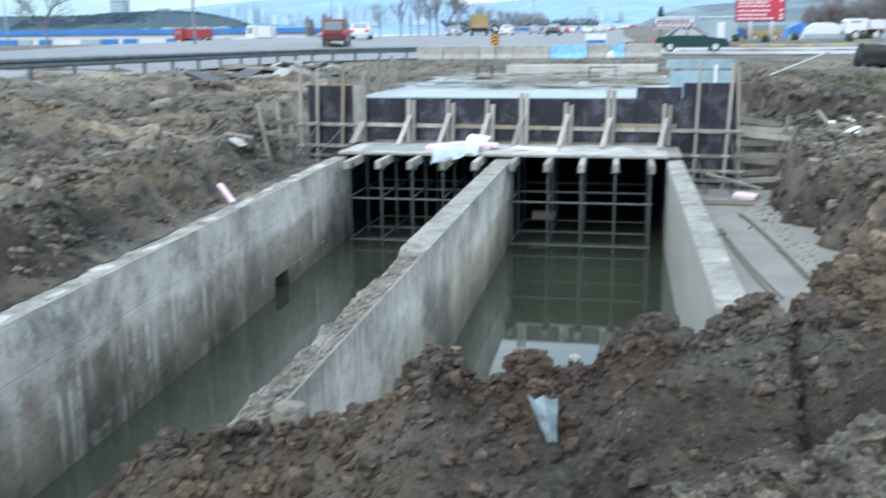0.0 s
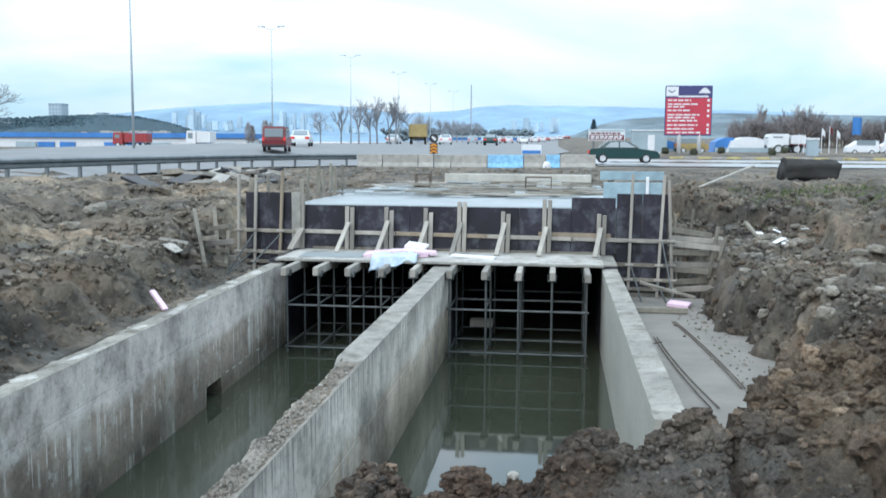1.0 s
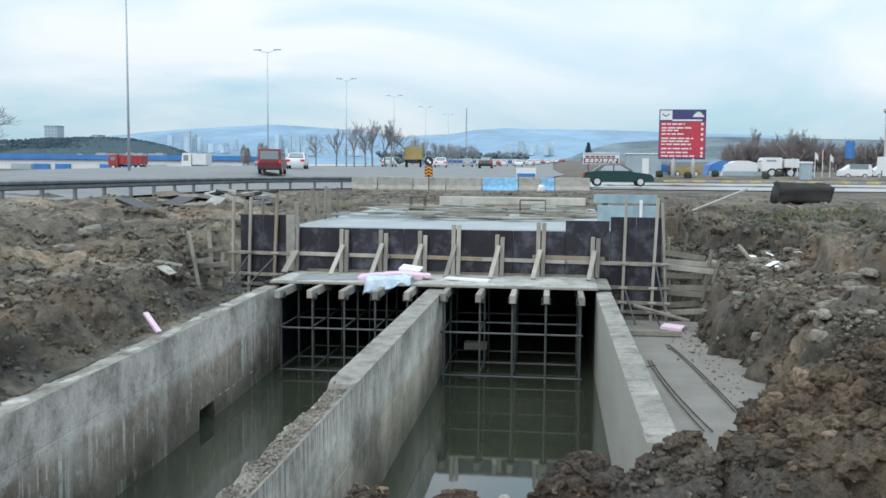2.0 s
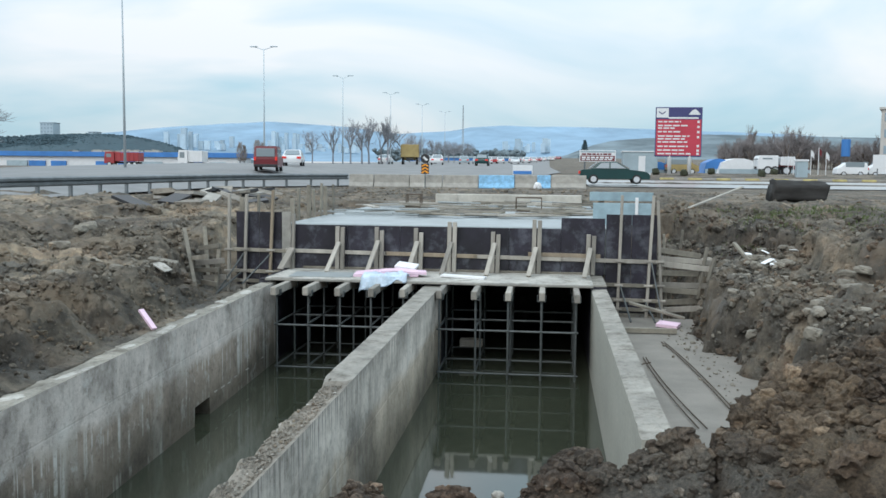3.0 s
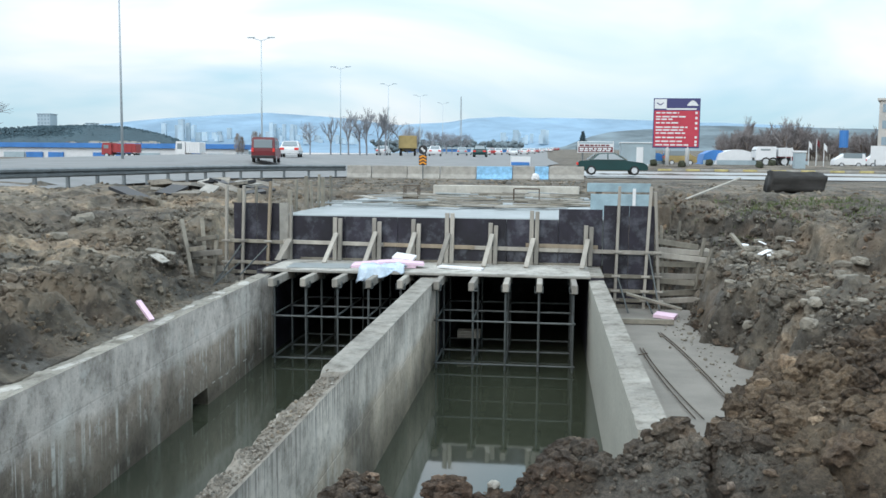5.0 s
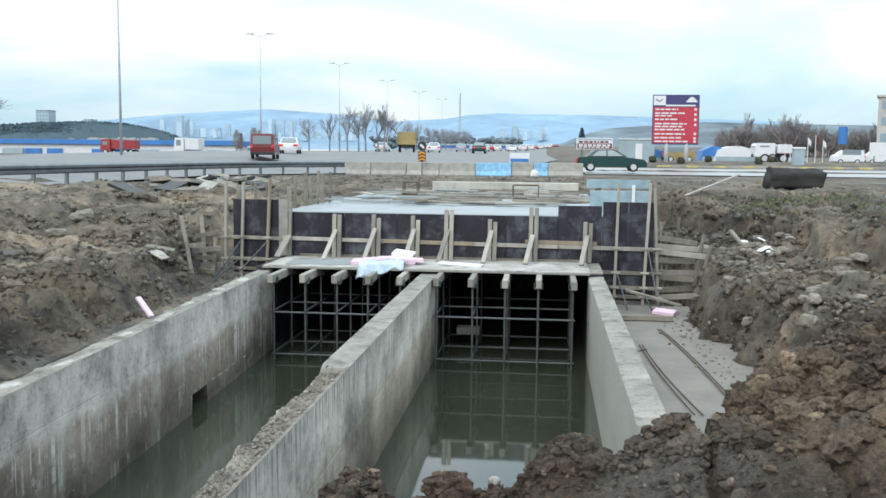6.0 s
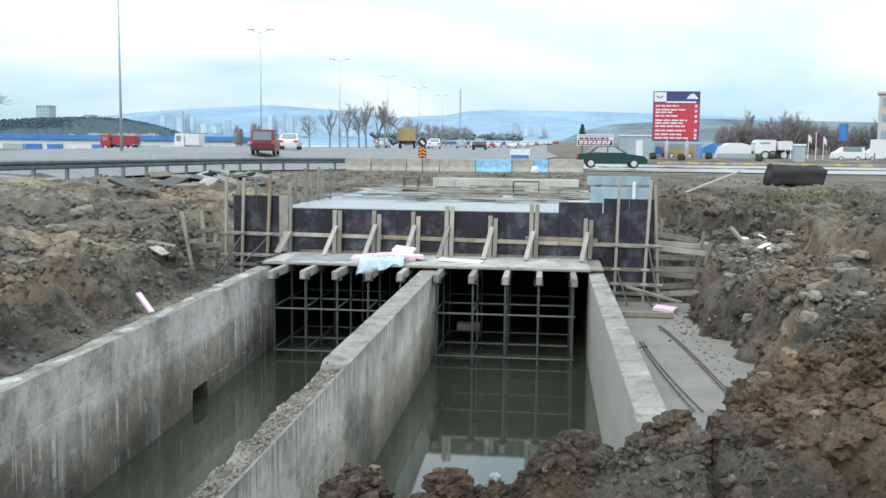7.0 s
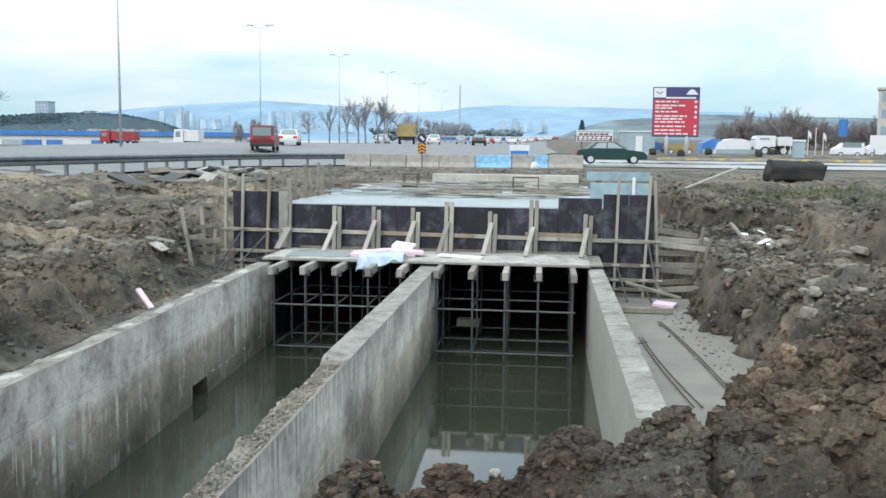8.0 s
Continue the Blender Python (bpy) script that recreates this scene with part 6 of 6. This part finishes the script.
for dx in (-0.5, 0.5):
    part("leg", tube(bmesh.new(), (dx, 0, 0), (dx, 0, 2.4), 0.06), mat_rail, tank)
for k, (x, y) in enumerate(((8.8, 56), (10.8, 55), (13.2, 57), (16.6, 55), (18.2, 58))):
    boulder("shrub", "small dark round shrub on the verge", "shrub", (x, y, far_z(x, y) + 0.2), (0.30, 0.3, 0.3), k + 61, mat_shrub, "shrubs on the verge")


# ---------------------------------------------------------------- trees
def tree_mesh(seed, h, spread, upright=0.5, depth=5, bark=mat_bark, twig=mat_twig):
    rt = random.Random(seed)
    trunk, twigs = bmesh.new(), bmesh.new()

    def stick(bm, a, b, r1, r2, seg):
        d = b - a
        q = d.to_track_quat("Z", "Y")
        ra = [bm.verts.new(a + q @ Vector((r1 * math.cos(6.283 * k / seg), r1 * math.sin(6.283 * k / seg), 0))) for k in range(seg)]
        rb_ = [bm.verts.new(b + q @ Vector((r2 * math.cos(6.283 * k / seg), r2 * math.sin(6.283 * k / seg), 0))) for k in range(seg)]
        for k in range(seg):
            bm.faces.new((ra[k], ra[(k + 1) % seg], rb_[(k + 1) % seg], rb_[k]))

    def grow(a, d, ln, r, lev):
        b = a + d * ln
        stick(trunk if lev < 2 else twigs, a, b, r, r * 0.66, 6 if lev < 2 else 3)
        if lev >= depth:
            return
        for k in range(3 if lev else 8 if upright > 1 else 5):
            ax = Vector((rt.gauss(0, 1), rt.gauss(0, 1), rt.gauss(0, 0.5))).normalized()
            nd = (d * upright * 1.6 + ax * spread + Vector((0, 0, 0.25))).normalized()
            start = a + (b - a) * (rt.uniform(0.45, 1.0) if lev else rt.uniform(0.12 if upright > 1 else 0.5, 1.0))
            grow(start, nd, ln * rt.uniform(0.6, 0.82), r * 0.62, lev + 1)

    grow(Vector((0, 0, 0)), Vector((rt.uniform(-0.05, 0.05), 0, 1)).normalized(), h * 0.36, h * 0.02, 0)
    return mesh_of(trunk, "trunk", bark), mesh_of(twigs, "crown", twig)


KINDS = [tree_mesh(1, 6.5, 0.85), tree_mesh(2, 6.0, 0.75), tree_mesh(3, 7.5, 0.5, 0.9), tree_mesh(4, 5.5, 0.95), tree_mesh(5, 8.0, 0.34, 1.3, 4, mat_far_bark, mat_twig)]
# the same trees again, their far colours holding the haze
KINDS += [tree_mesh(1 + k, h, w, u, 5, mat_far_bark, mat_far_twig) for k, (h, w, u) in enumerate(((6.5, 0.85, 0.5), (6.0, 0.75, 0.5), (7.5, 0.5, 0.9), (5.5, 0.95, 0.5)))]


def tree(k, at, s, rz, label, group):
    t = thing("tree", label, "tree", at, group, rz=rz)
    t.scale = (s, s, s)
    for nm, me in zip(("trunk", "crown"), KINDS[k]):
        ob = new(nm, me)
        ob.parent = t


def poplar(at, h, w, seed):
    """A narrow bare tree: many fine upright twigs in a spindle round the trunk."""
    rp2 = random.Random(seed)
    t = thing("tree", "narrow bare brown poplar beside the highway", "tree", at, "bare roadside trees")
    part("trunk", tube(bmesh.new(), (0, 0, 0), (0, 0, h * 0.9), 0.06, 0.015, 6), mat_far_bark, t)
    bm = bmesh.new()
    for k in range(420):
        u, a2 = rp2.random(), rp2.uniform(0, 6.283)
        r = w * (0.25 + 0.75 * math.sin(3.1416 * min(1.0, 0.12 + 0.86 * u))) * rp2.random() ** 0.6
        foot = Vector((math.cos(a2) * r, math.sin(a2) * r, h * (0.12 + 0.78 * u)))
        tube(bm, foot, foot + Vector((math.cos(a2) * 0.10, math.sin(a2) * 0.10, rp2.uniform(0.25, 0.5))), 0.016, 0.006, 3)
    part("crown", bm, mat_poplar, t)


for x, h, w, sd in ((-43.5, 3.2, 0.55, 1), (-42.9, 2.7, 0.4, 2), (-41.0, 3.4, 0.65, 3), (-40.2, 3.0, 0.5, 4)):
    poplar(on_road(x, 111), h, w, sd)
rt = random.Random(77)
for x, y, k, s in ((-33.2, 112, 0, 0.68), (-30.2, 112, 2, 0.62), (-27.2, 110, 2, 0.72), (-25.8, 111, 0, 0.85), (-24.6, 110, 2, 0.75), (-23.2, 112, 1, 0.85), (-21.8, 109, 2, 0.75), (-20.2, 112, 0, 0.7)):
    tree(k + 5, on_road(x, y), s * 1.22, rt.uniform(0, 360), "bare winter tree beside the highway", "bare roadside trees")
for k in range(14):
    tree(rt.randrange(5, 9), on_road(-33 + k * 1.1, 195 + rt.uniform(0, 15)), rt.uniform(0.7, 1.0), rt.uniform(0, 360), "bare winter tree far along the road", "bare roadside trees")
for k in range(160):
    u = rt.random()
    x = 28.5 + 28 * u
    y = 136 + rt.uniform(0, 26)
    tree(rt.randrange(4), (x * (y + 18) / 158, y, 2.4), rt.uniform(0.68, 1.05) * (1.05 if 0.1 < u < 0.6 else 0.85), rt.uniform(0, 360), "dense bare brown tree in the wood's edge", "bare wood behind the yards")
tree(5, (-39.0, 42.0, far_z(-39.0, 42.0)), 0.82, 30, "bare tree by the roadside", "bare roadside trees")
pine = thing("tree", "dark conifer behind the low board", "tree", (6.6, 150, 3.5))
part("trunk", tube(bmesh.new(), (0, 0, 0), (0, 0, 3.6), 0.14, 0.04), mat_bark, pine)
bm = bmesh.new()
rp = random.Random(3)
for k in range(260):
    u = rp.random() ** 0.7
    a, r = rp.uniform(0, 6.28), 1.15 * (1 - u) + 0.05
    c = Vector((math.cos(a) * r * rp.uniform(0.4, 1), math.sin(a) * r * rp.uniform(0.4, 1), 0.6 + 3.4 * u))
    bmesh.ops.create_cone(bm, cap_ends=False, segments=4, radius1=0.2, radius2=0.02, depth=0.5, matrix=Matrix.Translation(c) @ Euler((rp.uniform(1, 2), 0, a + 1.57)).to_matrix().to_4x4())
part("crown", bm, mat_pine, pine)


# ---------------------------------------------------------------- distance
def hill(name, label, pts, y, depth, base, mat, rough=0.05, n=160):
    """A far rise: its skyline at y, falling towards the viewer over depth metres."""
    x0, x1 = pts[0][0], pts[-1][0]
    v, f, m = [], [], 9
    for i in range(n + 1):
        x = x0 + (x1 - x0) * i / n
        top = lerp(x, pts)
        top += (top - base) * rough * fbm(x * 14 / (x1 - x0) * 3, 1.0, 3.0, 5)
        for k in range(m):
            u = k / (m - 1)
            v.append((x, y - depth * (1 - u) + (0 if k == m - 1 else 0.1 * depth * noise.noise(Vector((x * 0.01, u * 3, 0)))), base + (top - base) * u ** 1.3))
    for i in range(n):
        for k in range(m - 1):
            a = i * m + k
            f.append((a, a + m, a + m + 1, a + 1))
    return tagged(raw(name, v, f, mat, True), label, "hill", kind="structure")


# no air between: the haze on these rises is in their colour
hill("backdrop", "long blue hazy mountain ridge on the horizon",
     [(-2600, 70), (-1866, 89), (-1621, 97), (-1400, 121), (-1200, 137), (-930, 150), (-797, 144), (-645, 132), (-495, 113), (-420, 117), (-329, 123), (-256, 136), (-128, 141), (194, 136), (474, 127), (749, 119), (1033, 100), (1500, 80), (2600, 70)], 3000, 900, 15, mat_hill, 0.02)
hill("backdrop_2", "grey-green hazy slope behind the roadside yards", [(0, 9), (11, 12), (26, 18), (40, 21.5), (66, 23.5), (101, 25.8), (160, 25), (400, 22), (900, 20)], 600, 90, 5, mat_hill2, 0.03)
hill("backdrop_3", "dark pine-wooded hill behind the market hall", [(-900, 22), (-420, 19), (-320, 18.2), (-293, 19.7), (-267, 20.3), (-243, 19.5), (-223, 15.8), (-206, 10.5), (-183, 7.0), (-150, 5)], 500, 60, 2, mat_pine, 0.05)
rh = random.Random(19)
spots = []
while len(spots) < 520:
    spots.append((rh.uniform(-80, -12), 400 + rh.uniform(0, 40), rh.uniform(6.5, 10.5), rh.uniform(0.7, 2.0)))
tagged(scatter("far_thicket", "dark thicket along the far side of the highway", spots, mat_hill2, 24, SMALL), category="wood")
for k in range(34):
    u = rh.random()
    y = 170 + 360 * u
    sedan(on_road(-11 + 17 * u + rh.uniform(-4, 4), y), 95 if k % 2 else 275, (mat_white, mat_white, mat_red, mat_shed, mat_white)[k % 5], "distant car in the queue of highway traffic")
HILL = [(-900, 22), (-420, 19), (-320, 18.2), (-293, 19.7), (-267, 20.3), (-243, 19.5), (-223, 15.8), (-206, 10.5), (-183, 7.0)]
spots = []
while len(spots) < 6000:
    x, u = rh.uniform(-350, -190), rh.random() ** 0.6
    top = lerp(x, HILL)
    spots.append((x, 500 - 60 * (1 - u), 2 + (top - 2) * u ** 1.3, rh.uniform(0.35, 1.0)))
tagged(scatter("far_wood", "dark pines covering the distant hill", spots, mat_pine, 20, SMALL), category="wood")
rc = random.Random(15)
# pale tower colour already includes the haze
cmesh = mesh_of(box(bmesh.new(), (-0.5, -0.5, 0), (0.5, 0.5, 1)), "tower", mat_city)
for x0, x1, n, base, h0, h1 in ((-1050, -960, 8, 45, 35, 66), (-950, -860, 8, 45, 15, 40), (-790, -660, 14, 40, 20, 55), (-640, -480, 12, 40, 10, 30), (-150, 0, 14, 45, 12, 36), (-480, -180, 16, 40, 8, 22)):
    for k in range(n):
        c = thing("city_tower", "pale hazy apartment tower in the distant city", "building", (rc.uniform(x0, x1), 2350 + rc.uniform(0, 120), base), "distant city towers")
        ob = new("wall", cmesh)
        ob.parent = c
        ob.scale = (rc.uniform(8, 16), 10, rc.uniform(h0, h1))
for k in range(26):
    x = rc.uniform(-266, -212)
    h = thing("house", "small pale house at the wooded hill's foot", "house", (x, 464 + rc.uniform(0, 6), 7.7 + rc.uniform(0, 1.2)), "houses under the hill")
    s = rc.uniform(2.2, 5)
    part("wall", box(bmesh.new(), (-s / 2, 0, -3), (s / 2, 5, 1.6), None, 0.0), mat_wallpaint, h)
    bm = bmesh.new()
    beam(bm, (-s / 2, 0.4, 1.7), (s / 2, 0.4, 1.7), 0.9, 0.5, 0.1)
    part("roof", bm, mat_barrier if k % 3 else mat_bark, h)
